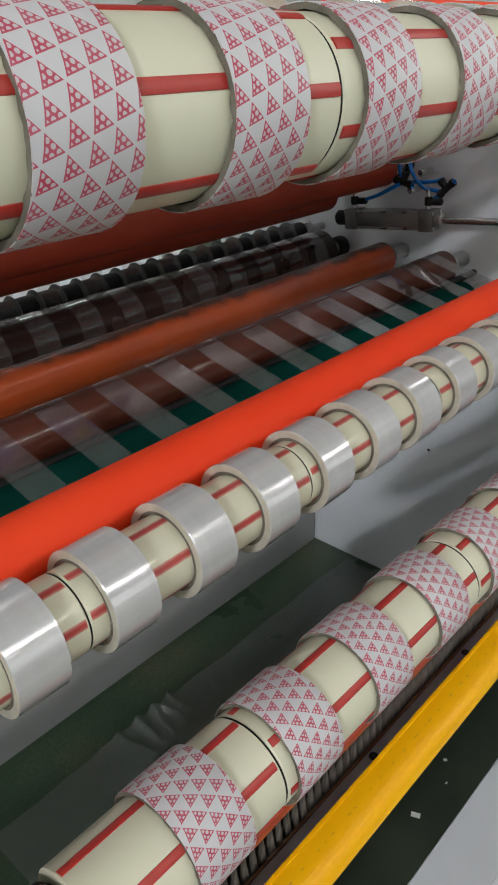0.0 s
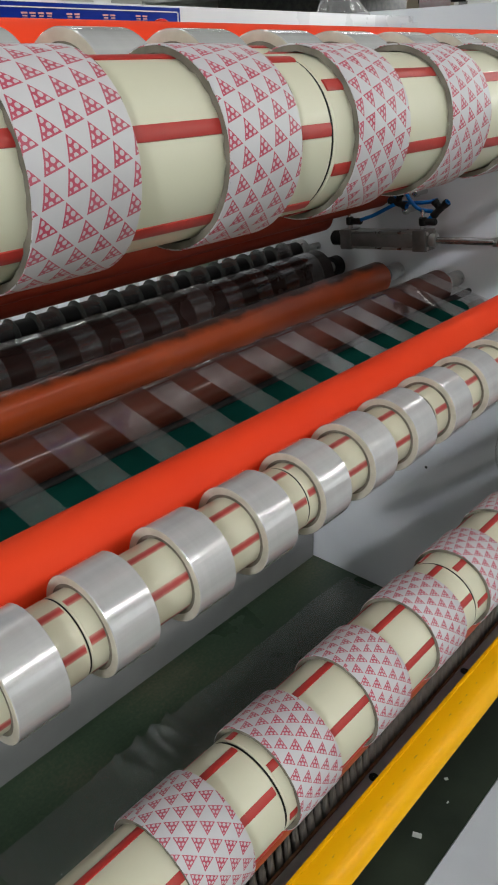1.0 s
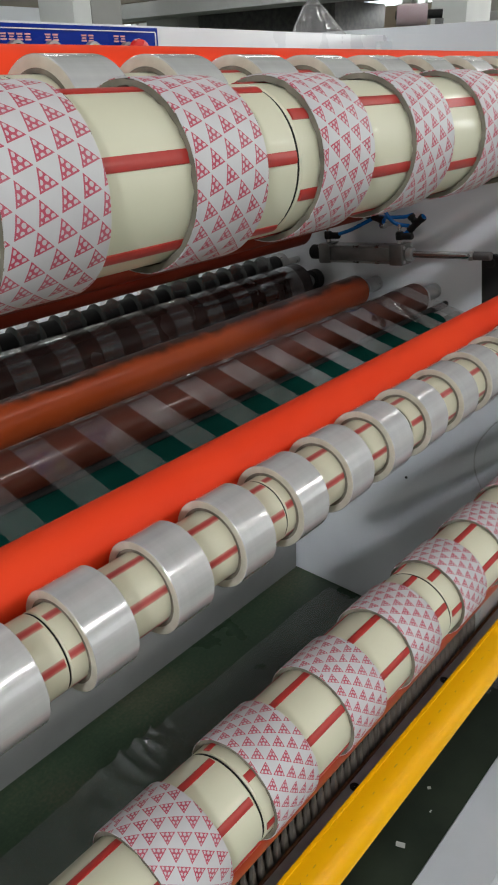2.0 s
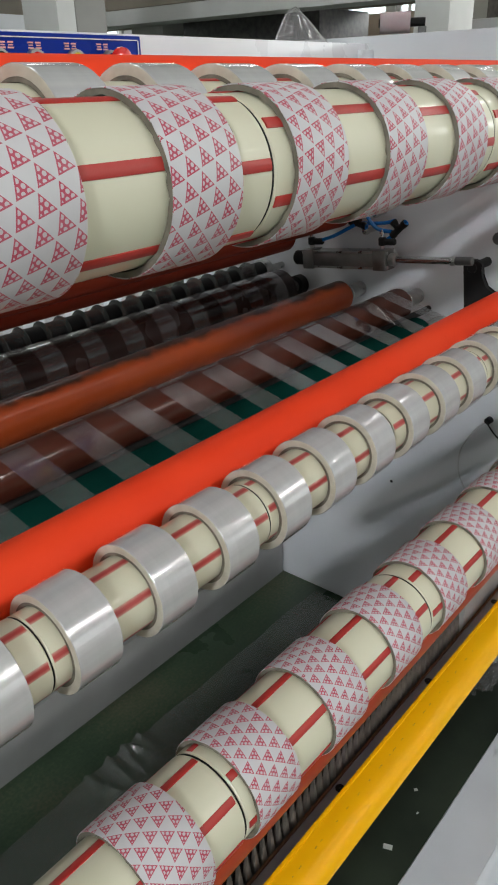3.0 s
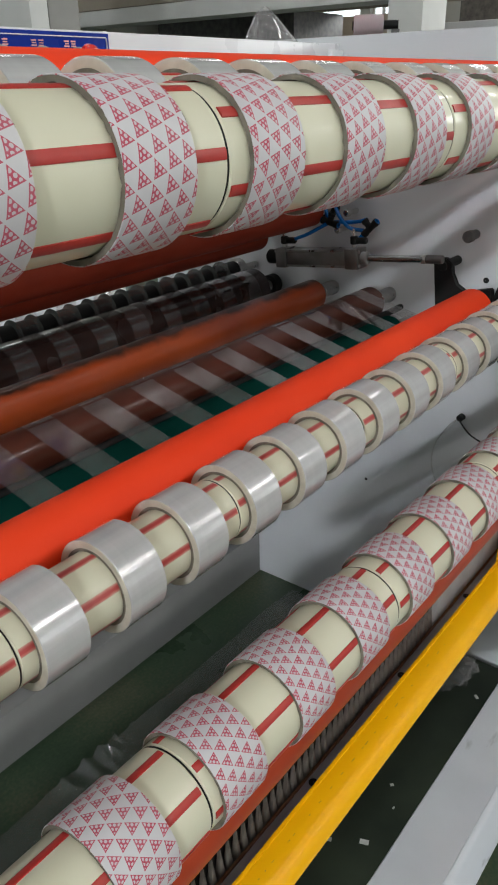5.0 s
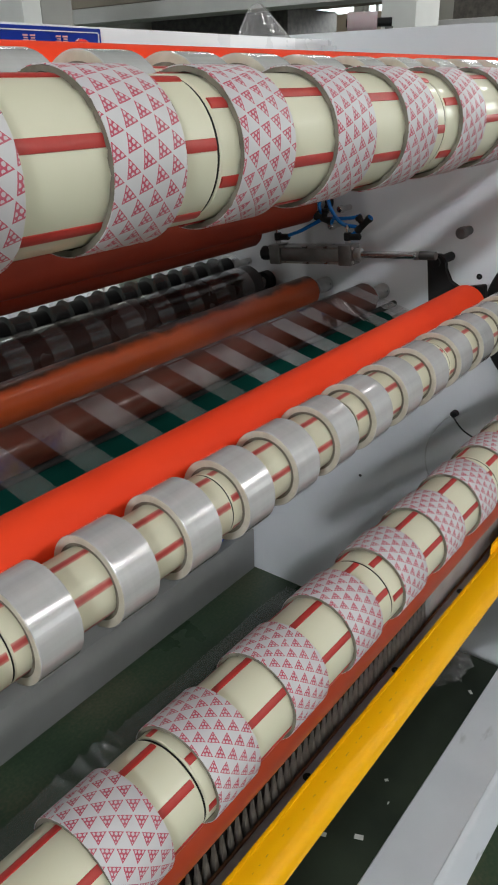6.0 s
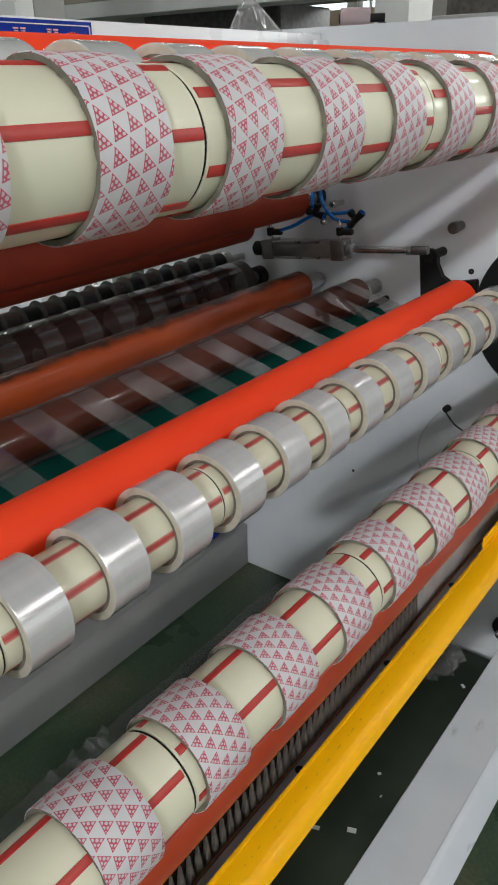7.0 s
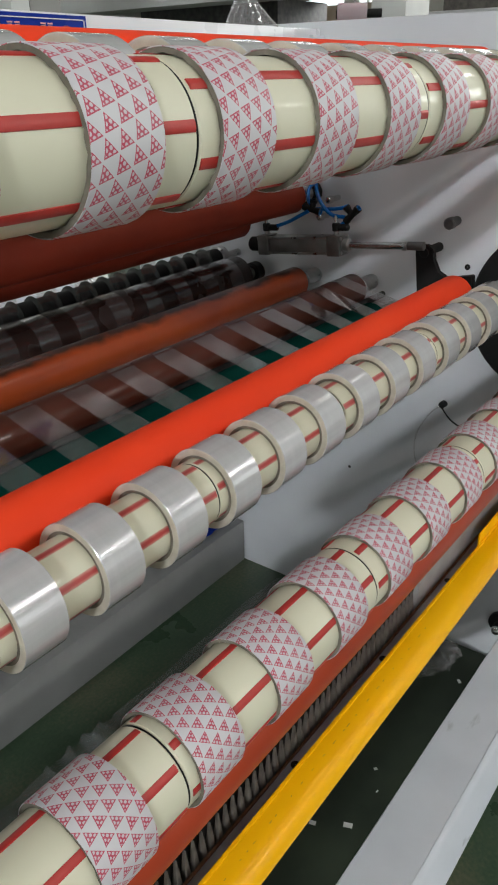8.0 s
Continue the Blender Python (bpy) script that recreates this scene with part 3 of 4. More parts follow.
# ---- rollers across the machine ----
def roller(name, label, y, z, r, mat, x0, x1, stub=0.016, stub_mat=None, group="machine rollers", collar=None):
    t = thing(name, (0.3, y, z), label, "roller", group)
    bm = bmesh.new()
    b = 0.003
    a0, a1 = x0 - 0.3, x1 - 0.3
    lathe(bm, [(a0, stub * 0.9), (a0, r - b), (a0 + b, r), (a1 - b, r), (a1, r - b), (a1, stub * 0.9)], 64)
    part("sleeve", bm, mat, t)
    for s0, s1 in ((x0 - 0.10, x0 + 0.02), (x1 - 0.02, PLATE_X - 0.002)):
        bm = bmesh.new()
        rod(bm, s0 - 0.3, s1 - 0.3, stub, 32)
        part("journal", bm, stub_mat or STEEL, t)
    bm = bmesh.new()
    lathe(bm, [(x1 - 0.3 + 0.022, stub - 0.0005), (x1 - 0.3 + 0.022, stub + 0.003), (x1 - 0.3 + 0.0225, stub + 0.0035), (x1 - 0.3 + 0.0255, stub + 0.0035), (x1 - 0.3 + 0.026, stub + 0.003), (x1 - 0.3 + 0.026, stub - 0.0005)], 32)
    part("retaining_ring", bm, CHROME, t, "bright retaining ring")
    if collar:
        bm = bmesh.new()
        rod(bm, PLATE_X - 0.3 - 0.03, PLATE_X - 0.3 - 0.003, collar, 32)
        part("bearing_cap", bm, BLACK, t)
    return t


roller("press_roller", "bright orange rubber press roller behind the wound rolls", 0.292, 0.973, 0.042, ORANGE, -0.40, 1.0, 0.012)
roller("press_roller", "bright orange rubber press roller behind the upper rolls", 0.286, 1.3925, 0.042, ORANGE, -0.42, 0.98, 0.012)
roller("guide_roller", "dark brown rubber guide roller wrapped by film strips", 0.532, 0.952, 0.035, BROWN, -0.42, 1.0, 0.018)
roller("guide_roller", "ochre orange rubber guide roller, dark ragged reflection painted along its top", 0.688, 0.948, 0.036, OCHRE, -0.42, 1.0, 0.018)
roller("cutting_roller", "dark brown rubber roller under the slitting knives", 0.868, 0.934, 0.055, DARK_BROWN, -0.42, 1.0, 0.014, collar=0.026)
roller("guide_roller", "red brown rubber guide roller under the upper shaft", 0.700, 1.144, 0.037, RED_BROWN, -0.42, 1.0, 0.018, collar=0.026)
roller("guide_roller", "dark red brown rubber guide roller behind the others", 0.858, 1.075, 0.039, RED_BROWN, -0.42, 1.0, 0.014)
roller("guide_roller", "dark green rubber roller below the film strips", 0.47, 0.90, 0.035, GREEN_RUBBER, -0.42, 0.98, 0.014)
roller("guide_roller", "red brown rubber roller below the front shaft", 0.103, 0.709, 0.04, RED_ORANGE, -0.42, 1.03, 0.014)


# Black rod added to keep the shaded gap between the two rollers dark.
bm = bmesh.new()
rod(bm, LEFT_X + 0.01, PLATE_X - 0.002, 0.0075, 20)
solid("gap_shade_rod", bm, BLACK, (0, 0.501, 0.926), "thin black rod added to darken the gap between the brown and green rollers", "rod")


# ---- slitting knives on their shaft ----
def knife_shaft():
    s = thing("knife_shaft", (0.3, 0.930, 0.977), "dark steel shaft carrying round slitting knives", "knife shaft")
    bm = bmesh.new()
    rod(bm, -0.80, 0.70, 0.0240, 32)
    part("shaft", bm, BLACK, s)
    bm0 = bmesh.new()
    lathe(bm0, [(-0.0060, 0.0241), (-0.0054, 0.0245), (-0.0020, 0.0288), (-0.0007, 0.0310), (0.0, 0.0314), (0.0007, 0.0310), (0.0020, 0.0288), (0.0054, 0.0245), (0.0060, 0.0241)], 40)
    me = finish("knife", bm0, KNIFE)
    for i in range(29):
        k = new("knife", me)
        k.parent, k.location = s, (-0.70 + i * 0.048, 0, 0)
    bm = bmesh.new()
    rod(bm, 0.695, 0.72, 0.0285, 32, 0.003)
    part("end_nut", bm, STEEL, s)
    bm = bmesh.new()
    rod(bm, 0.72, PLATE_X - 0.3 - 0.002, 0.009, 20)
    part("journal", bm, STEEL, s)


knife_shaft()


# ---- friction shafts with their sleeves ----
STRIP_MESH = {}


def strip_mesh(length, rs, red):
    key = (round(length, 3), rs, red.name)
    if key not in STRIP_MESH:
        bm = bmesh.new()
        h = 0.0062 if red is RED_SOFT_EDGED else 0.0031
        lift = 0.0002 if red is RED_SOFT_EDGED else 0.0011
        pr = [(-h, -0.0015), (-h, lift - 0.0005), (-h / 2, lift), (h / 2, lift), (h, lift - 0.0005), (h, -0.0015)]
        ends = [[bm.verts.new((x, a, rs + b - 0.5 * a * a / rs)) for a, b in pr] for x in (0.002, key[0] - 0.002)]
        for i in range(5):
            bm.faces.new((ends[0][i], ends[0][i + 1], ends[1][i + 1], ends[1][i]))
        bm.faces.new(ends[0])
        bm.faces.new(ends[1][::-1])
        STRIP_MESH[key] = finish("red_strip", bm, red)
    return STRIP_MESH[key]


def friction_shaft(label, at, x_start, x_end, rings, first_core, turns, seed, collar, rs=0.0376, red=None):
    """A steel shaft under free-turning cream sleeves; each sleeve has six red rubber strips along it."""
    rnd = random.Random(seed)
    s = thing("friction_shaft", (0.3, *at), label, "winding shaft", "winding shafts")
    bm = bmesh.new()
    rod(bm, x_start - 0.3 - 0.10, PLATE_X - 0.3 - 0.032, 0.02, 32)
    part("axle", bm, STEEL, s)
    bounds = {x_start, x_end, *rings}
    k = 0
    while first_core + k * PITCH + WIDTH / 2 < x_end - 0.02:
        bounds.add(round(first_core + k * PITCH + WIDTH / 2, 4))
        k += 1
    bounds = sorted(bounds)
    for a, b in zip(bounds, bounds[1:]):
        mid = (a + b) / 2
        g0 = 0.0008 if a in rings else 0.0004
        g1 = 0.0008 if b in rings else 0.0004
        bm = bmesh.new()
        e = 0.0012
        lathe(bm, [(a + g0 - mid, 0.021), (a + g0 - mid, rs - e), (a + g0 + e - mid, rs), (b - g1 - e - mid, rs), (b - g1 - mid, rs - e), (b - g1 - mid, 0.021)], 64)
        sl = part("sleeve", bm, CREAM, s, "", (mid - 0.3, 0, 0))
        turn = rnd.uniform(0, 60)
        for x, v in turns:
            if a < x < b:
                turn = v
        me = strip_mesh((b - g1) - (a + g0), rs, red or RED_STRIP)
        for i in range(6):
            st = new("red_strip", me)
            st.parent = sl
            st.location = (a + g0 - mid, 0, 0)
            st.rotation_euler = (radians(turn + 60 * i - 90), 0, 0)
    for x in rings:
        bm = bmesh.new()
        lathe(bm, [(-0.0007, 0.0205), (-0.0007, rs - 0.0014), (-0.0003, rs - 0.0005), (0.0003, rs - 0.0005), (0.0007, rs - 0.0014), (0.0007, 0.0205)], 64)
        part("black_ring", bm, BLACK, s, "black rubber ring", (x - 0.3, 0, 0))
    bm = bmesh.new()
    rod(bm, x_start - 0.3 - 0.03, x_start - 0.3 - 0.001, 0.034, 48, 0.004)
    part("end_collar", bm, BLACK, s, "black end collar")
    bm = bmesh.new()
    rod(bm, x_end - 0.3 + 0.001, x_end - 0.3 + 0.025, 0.03, 48, 0.004)
    part("end_collar", bm, STEEL, s, "steel end collar")
    bm = bmesh.new()
    rod(bm, PLATE_X - 0.3 - 0.058, PLATE_X - 0.3 - 0.030, collar, 64, 0.004)
    part("bearing", bm, DARK_STEEL, s, "dark steel bearing ring")
    return s


bm = bmesh.new()
rod(bm, -0.026, 0.0, 0.18, 96, 0.004)
solid("turret_disc", bm, BLACK, (PLATE_X - 0.001, 0.1, 0.945), "large black turret disc carrying the two lower shafts", "turret disc")
LOW_X, MID_X, TOP_X, REAR_X = -0.3177, -0.3173, -0.3504, -0.3657
friction_shaft("cream winding shaft with red strips, holding printed cores", LOW, -0.381, 1.0, (-0.232, 0.045, 0.321, 0.60, 0.88), LOW_X,
               ((-0.32, 14), (-0.26, 20), (-0.21, 1), (-0.15, 22), (-0.05, 32), (0.02, 27), (0.07, 46), (0.14, 32), (0.235, 37)), 3, 0.04)
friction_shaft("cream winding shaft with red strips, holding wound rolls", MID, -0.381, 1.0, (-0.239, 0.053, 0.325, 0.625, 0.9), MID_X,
               ((-0.26, 43), (-0.21, 38), (-0.15, 35), (-0.05, 44), (0.04, 38), (0.08, 31), (0.14, 42)), 4, 0.04, red=RED_SOFT_EDGED)
friction_shaft("cream upper winding shaft with red strips, holding printed cores", TOP, -0.42, 1.0, (-0.175, 0.105, 0.385, 0.665, 0.945), TOP_X,
               ((-0.278, 42), (-0.2, 52), (-0.15, 21), (-0.09, 14), (0.02, 23), (0.09, 2), (0.12, 33)), 5, 0.06, 0.0390)
friction_shaft("cream upper winding shaft behind, holding wound rolls", REAR, -0.42, 1.0, (-0.2, 0.08, 0.36, 0.64), REAR_X, (), 6, 0.06)


# ---- printed cores ----
def printed_core(seed, R, label, ragged=0.0005):
    c = thing("tape_core", (0, 0, 0), label, "tape core", "printed cores")
    bm = bmesh.new()
    lathe(bm, [(0, R - 0.0038), (0.0, R - 0.0006), (WIDTH, R - 0.0006), (WIDTH, R - 0.0038)], 72, closed=True, wobble=ragged, seed=seed)
    part("cardboard_tube", bm, CARD, c, "grey brown cardboard edge")
    bm = bmesh.new()
    lathe(bm, [(-0.0002, R - 0.00065), (-0.0002, R - 0.0002), (0.0004, R), (WIDTH - 0.0004, R), (WIDTH + 0.0002, R - 0.0002), (WIDTH + 0.0002, R - 0.00065)], 72, wobble=0.00012, seed=seed + 1)
    part("printed_wrap", bm, PRINT, c)
    return c


def wound_roll(seed):
    c = thing("tape_roll", (0, 0, 0), "wound roll of clear packing tape on its cardboard core", "tape roll", "wound tape rolls")
    bm = bmesh.new()
    lathe(bm, [(0.0005, 0.0382), (0.0005, 0.0414), (WIDTH - 0.0005, 0.0414), (WIDTH - 0.0005, 0.0382)], 72, closed=True, wobble=0.0002, seed=seed)
    part("cardboard_core", bm, CARD, c, "grey brown cardboard edge")
    bm = bmesh.new()
    R = 0.0499
    lathe(bm, [(0.0002, R - 0.0006), (0.0008, R), (WIDTH - 0.0008, R), (WIDTH - 0.0002, R - 0.0006)], 96)
    w = part("winding", bm, WOUND, c)
    bm = bmesh.new()
    lathe(bm, [(0.0004, 0.0416), (0.0, 0.0435), (0.0, R - 0.0015), (0.0002, R - 0.0006)], 96)
    part("wound_side", bm, TAPE_SIDE, w, "cream side of the winding")
    bm = bmesh.new()
    lathe(bm, [(WIDTH - 0.0002, R - 0.0006), (WIDTH, R - 0.0015), (WIDTH, 0.0435), (WIDTH - 0.0004, 0.0416)], 96)
    part("wound_side", bm, TAPE_SIDE, w, "cream side of the winding")
    return c


def string_along(first, at, x0, count, seed, flips=()):
    rnd = random.Random(seed)
    for k in range(count):
        turn = rnd.uniform(0, 360)
        dx = rnd.uniform(-0.0008, 0.0008)
        if k in flips:
            m = pose(x0 + k * PITCH + WIDTH + dx, at[0], at[1], 0, 0, 180) @ pose(0, 0, 0, turn)
        else:
            m = pose(x0 + k * PITCH + dx, at[0], at[1], turn)
        if k == 0 and first is not None and "used" not in first:
            first["used"] = 1
            first.matrix_basis = m
        else:
            copy_thing(first, m)


core = printed_core(11, 0.0420, "cardboard tape core in triangle-printed paper on the lower shaft")
string_along(core, LOW, LOW_X, 14, 21, flips=set(range(1, 14)))
core = printed_core(15, 0.0436, "cardboard tape core in triangle-printed paper on the upper shaft", 0.0010)
string_along(core, TOP, TOP_X, 14, 22, flips={2})
roll = wound_roll(12)
string_along(roll, MID, MID_X, 14, 23)
string_along(roll, REAR, REAR_X, 14, 24)


# ---- film strips ----
def strip(x, path, label):
    """A ribbon of clear film, 0.2 mm thick, along points in y and z."""
    bm = bmesh.new()
    n = len(path)
    sides = []
    for i, (y, z) in enumerate(path):
        y0, z0 = path[max(i - 1, 0)]
        y1, z1 = path[min(i + 1, n - 1)]
        d = Vector((y1 - y0, z1 - z0)).normalized()
        ny, nz = -d.y * 0.0001, d.x * 0.0001
        sides.append([bm.verts.new((-WIDTH / 2, y + ny, z + nz)), bm.verts.new((WIDTH / 2, y + ny, z + nz)),
                      bm.verts.new((WIDTH / 2, y - ny, z - nz)), bm.verts.new((-WIDTH / 2, y - ny, z - nz))])
    for a, b in zip(sides, sides[1:]):
        for j in range(4):
            bm.faces.new((a[j], a[(j + 1) % 4], b[(j + 1) % 4], b[j]))
    bm.faces.new(sides[0])
    bm.faces.new(sides[-1][::-1])
    ob = solid("film_strip", bm, FILM, (x, 0, 0), label, "film strip", "film strips")
    return ob


def arc(y, z, r, a0, a1, n=12):
    return [(y + r * math.cos(radians(a0 + (a1 - a0) * i / n)), z + r * math.sin(radians(a0 + (a1 - a0) * i / n))) for i in range(n + 1)]


lower_path = arc(0.868, 0.934, 0.0556, 75, 230, 16) + arc(0.688, 0.948, 0.0366, 300, 210, 8) + arc(0.532, 0.952, 0.0356, 25, 118, 12) + arc(0.292, 0.973, 0.0428, 290, 190, 12)
upper_path = arc(0.868, 0.934, 0.0556, 80, 60, 3) + arc(0.858, 1.075, 0.0396, -20, 40, 8) + arc(0.700, 1.144, 0.0376, 20, 100, 10) + [(0.40, 1.34)] + arc(0.286, 1.3925, 0.0428, 300, 190, 12)
first = strip(LOW_X + WIDTH / 2 - 0.02, lower_path, "clear glossy film strip running over the brown roller")
for k in range(1, 14):
    copy_thing(first, pose(LOW_X + WIDTH / 2 - 0.02 + k * PITCH, 0, 0))
first = strip(REAR_X + WIDTH / 2, upper_path, "clear glossy film strip running up past the knives")
for k in range(1, 14):
    copy_thing(first, pose(REAR_X + WIDTH / 2 + k * PITCH, 0, 0))


# ---- air cylinder, hoses and lever on the side plate ----
def air_cylinder():
    c = thing("air_cylinder", (0.985, 0.66, 1.042), "worn aluminium pneumatic cylinder with blue hoses", "air cylinder")
    bm = bmesh.new()
    block(bm, (-0.0185, -0.075, -0.0195), (0.0185, 0.085, 0.0195), 0.007)
    part("barrel", bm, ALU, c)
    for sx in (-1, 1):
        for sz in (-1, 1):
            bm = bmesh.new()
            rod(bm, -0.075, 0.085, 0.0030, 12, 0.0005, axis="y")
            part("tie_rod", bm, STEEL, c, "", (sx * 0.0165, 0, sz * 0.0175))
    for y0, y1 in ((-0.108, -0.075), (0.085, 0.115)):
        bm = bmesh.new()
        block(bm, (-0.022, y0, -0.0225), (0.022, y1, 0.0225), 0.003)
        head = part("end_cap", bm, ALU, c)
        for sx in (-1, 1):
            for sz in (-1, 1):
                bm = bmesh.new()
                yy = y0 - 0.003 if y0 < 0 else y1
                rod(bm, yy, yy + 0.003, 0.004, 6, 0.0005, axis="y")
                part("tie_nut", bm, STEEL, head, "", (sx * 0.0155, 0, sz * 0.0155))
    bm = bmesh.new()
    rod(bm, 0.115, 0.150, 0.017, 20, 0.005, axis="y")
    part("rear_pivot", bm, BLACK, c)
    bm = bmesh.new()
    rod(bm, -0.124, -0.108, 0.014, 24, 0.002, axis="y")
    part("rod_gland", bm, STEEL, c)
    bm = bmesh.new()
    rod(bm, -0.255, -0.124, 0.0078, 20, axis="y")
    part("piston_rod", bm, CHROME, c)
    bm = bmesh.new()
    rod(bm, -0.263, -0.252, 0.0105, 6, axis="y")
    part("lock_nut", bm, STEEL, c)
    bm = bmesh.new()
    rod(bm, -0.30, -0.263, 0.009, 20, axis="y")
    part("clevis", bm, DARK_STEEL, c)
    for y in (0.10, -0.09):
        bm = bmesh.new()
        rod(bm, 0.0225, 0.030, 0.006, 6, axis="z")
        ft = part("fitting", bm, STEEL, c, "brass and black elbow fitting", (0, y, 0))
        bm = bmesh.new()
        rod(bm, 0.030, 0.048, 0.009, 16, 0.002, axis="z")
        part("elbow", bm, BLACK, ft)
        bm = bmesh.new()
        lathe(bm, [(0.0485, 0.0005), (0.0485, 0.0038), (0.055, 0.0038), (0.0555, 0.0062), (0.060, 0.0062), (0.0605, 0.003), (0.063, 0.003), (0.064, 0.0005)], 14, axis="z")
        part("release_pin", bm, CHROME, ft, "bright metering screw")
        bm = bmesh.new()
        rod(bm, -0.032, -0.006, 0.0075, 14, 0.002, axis="y")
        part("hose_collar", bm, BLACK, ft, "", (0, 0, 0.038))
    c.rotation_euler = (radians(-5.3), 0, 0)
    return c


air_cylinder()


def hose(pts, label):
    bm = bmesh.new()
    o = Vector(pts[0])
    pipe(bm, [Vector(p) - o for p in pts], 0.0042)
    return solid("air_hose", bm, HOSE, o, label, "hose", "air hoses")


hose([(0.985, 0.735, 1.076), (0.986, 0.70, 1.090), (0.988, 0.67, 1.106), (0.990, 0.650, 1.117)], "thin bright blue air hose on the cylinder")
hose([(1.010, 0.640, 1.225), (0.995, 0.636, 1.195), (0.990, 0.629, 1.160), (0.990, 0.615, 1.134), (0.990, 0.590, 1.114), (0.990, 0.555, 1.111)], "thin bright blue air hose looping down to the tee")
hose([(1.0, 0.636, 1.121), (1.0, 0.597, 1.124), (1.0, 0.570, 1.128), (1.0, 0.552, 1.134)], "thin bright blue air hose between fittings")
hose([(1.005, 0.655, 1.128), (1.015, 0.668, 1.140), (1.04, 0.680, 1.160), (1.085, 0.685, 1.17)], "thin bright blue air hose leading to the side plate")
hose([(0.989, 0.556, 1.100), (0.987, 0.564, 1.093), (0.985, 0.570, 1.088)], "short bright blue air hose into the elbow")


def hose_tee(at, turn, label):
    """A moulded black tee: a barrel with swollen collars and a short side branch."""
    t = thing("hose_union", at, label, "hose fitting", "hose fittings")
    t.rotation_euler = (radians(turn), 0, 0)
    bm = bmesh.new()
    lathe(bm, [(-0.022, 0.0045), (-0.022, 0.0085), (-0.014, 0.0085), (-0.012, 0.0072), (0.012, 0.0072), (0.014, 0.0085), (0.022, 0.0085), (0.022, 0.0045)], 20, axis="y")
    part("tee_body", bm, BLACK, t)
    bm = bmesh.new()
    lathe(bm, [(0.005, 0.0070), (0.014, 0.0070), (0.015, 0.0085), (0.022, 0.0085), (0.022, 0.0045)], 20, axis="z")
    part("branch", bm, BLACK, t)
    for y in (-0.0222, 0.0222):
        bm = bmesh.new()
        lathe(bm, [(-0.0015, 0.0044), (-0.0015, 0.0066), (0.0015, 0.0066), (0.0015, 0.0044)], 16, closed=True, axis="y")
        part("release_collar", bm, HOSE, t, "blue release collar", (0, y, 0))


hose_tee((0.995, 0.644, 1.120), 12, "black plastic hose tee joint with blue collars")
hose_tee((0.992, 0.539, 1.117), -45, "slanting black plastic hose tee with blue collars")


def lever():
    """The cranked black arm that carries the press roller."""
    bm = bmesh.new()
    out = [(0.402, 1.058), (0.392, 1.066), (0.374, 1.067), (0.360, 1.058), (0.360, 1.035), (0.348, 1.012), (0.325, 0.999), (0.296, 1.010), (0.270, 1.016), (0.262, 0.955), (0.32, 0.945), (0.39, 0.955)]
    front = [bm.verts.new((-0.008, y - 0.36, z - 1.02)) for y, z in out]
    back = [bm.verts.new((0.008, y - 0.36, z - 1.02)) for y, z in out]
    bm.faces.new(front)
    bm.faces.new(back[::-1])
    n = len(out)
    for i in range(n):
        bm.faces.new((front[i], front[(i + 1) % n], back[(i + 1) % n], back[i]))
    bmesh.ops.bevel(bm, geom=list(bm.edges), offset=0.002, segments=2, affect="EDGES")
    t = thing("lever_arm", (1.02, 0.352, 1.02), "black painted steel lever arm of the press roller", "lever")
    part("arm", bm, BLACK, t)
    bm = bmesh.new()
    rod(bm, -0.012, PLATE_X - 1.02 - 0.001, 0.010, 20)
    part("pivot_pin", bm, BLACK, t, "", (0, 0.02, 0.030))


lever()


def knob(y, z, r, length):
    bm = bmesh.new()
    lathe(bm, [(0, 0.0005), (0, r - 0.003), (0.003, r), (length * 0.4, r), (length * 0.45, r * 0.8), (length, r * 0.8)], 32)
    solid("stop_stud", bm, DARK_STEEL, (PLATE_X - length, y, z), "dark steel stud screwed into the side plate", "stud")


knob(0.338, 1.108, 0.0125, 0.045)

for y, z in ((0.632, 1.135), (0.655, 1.095)):
    bm = bmesh.new()
    lathe(bm, [(0, 0.0005), (0.001, 0.006), (0.005, 0.0085), (0.014, 0.009), (0.016, 0.0065), (0.05, 0.0065)], 24)
    solid("chrome_stud", bm, CHROME, (PLATE_X - 0.05, y, z), "shiny chromed stud on the side plate", "stud", "chrome studs")



def plate_bracket(lo, hi, mat, label):
    bm = bmesh.new()
    c = [(a + b) / 2 for a, b in zip(lo, hi)]
    block(bm, [a - b for a, b in zip(lo, c)], [a - b for a, b in zip(hi, c)], 0.003)
    t = thing("plate_bracket", c, label, "bracket", "plate brackets")
    part("bracket_block", bm, mat, t)
    bm = bmesh.new()
    rod(bm, lo[0] - c[0] - 0.004, lo[0] - c[0] - 0.0002, 0.006, 6, 0.001)
    part("bolt_head", bm, STEEL, t)


plate_bracket((1.035, 0.188, 0.30), (1.0905, 0.212, 0.45), BLACK, "black steel bracket bolted to the side plate")
plate_bracket((1.03, 0.530, 0.850), (1.0905, 0.560, 0.884), DARK_STEEL, "dark steel bearing bracket of the green roller")
plate_bracket((1.04, 0.565, 0.845), (1.0905, 0.590, 0.868), DARK_STEEL, "small dark steel bracket on the side plate")


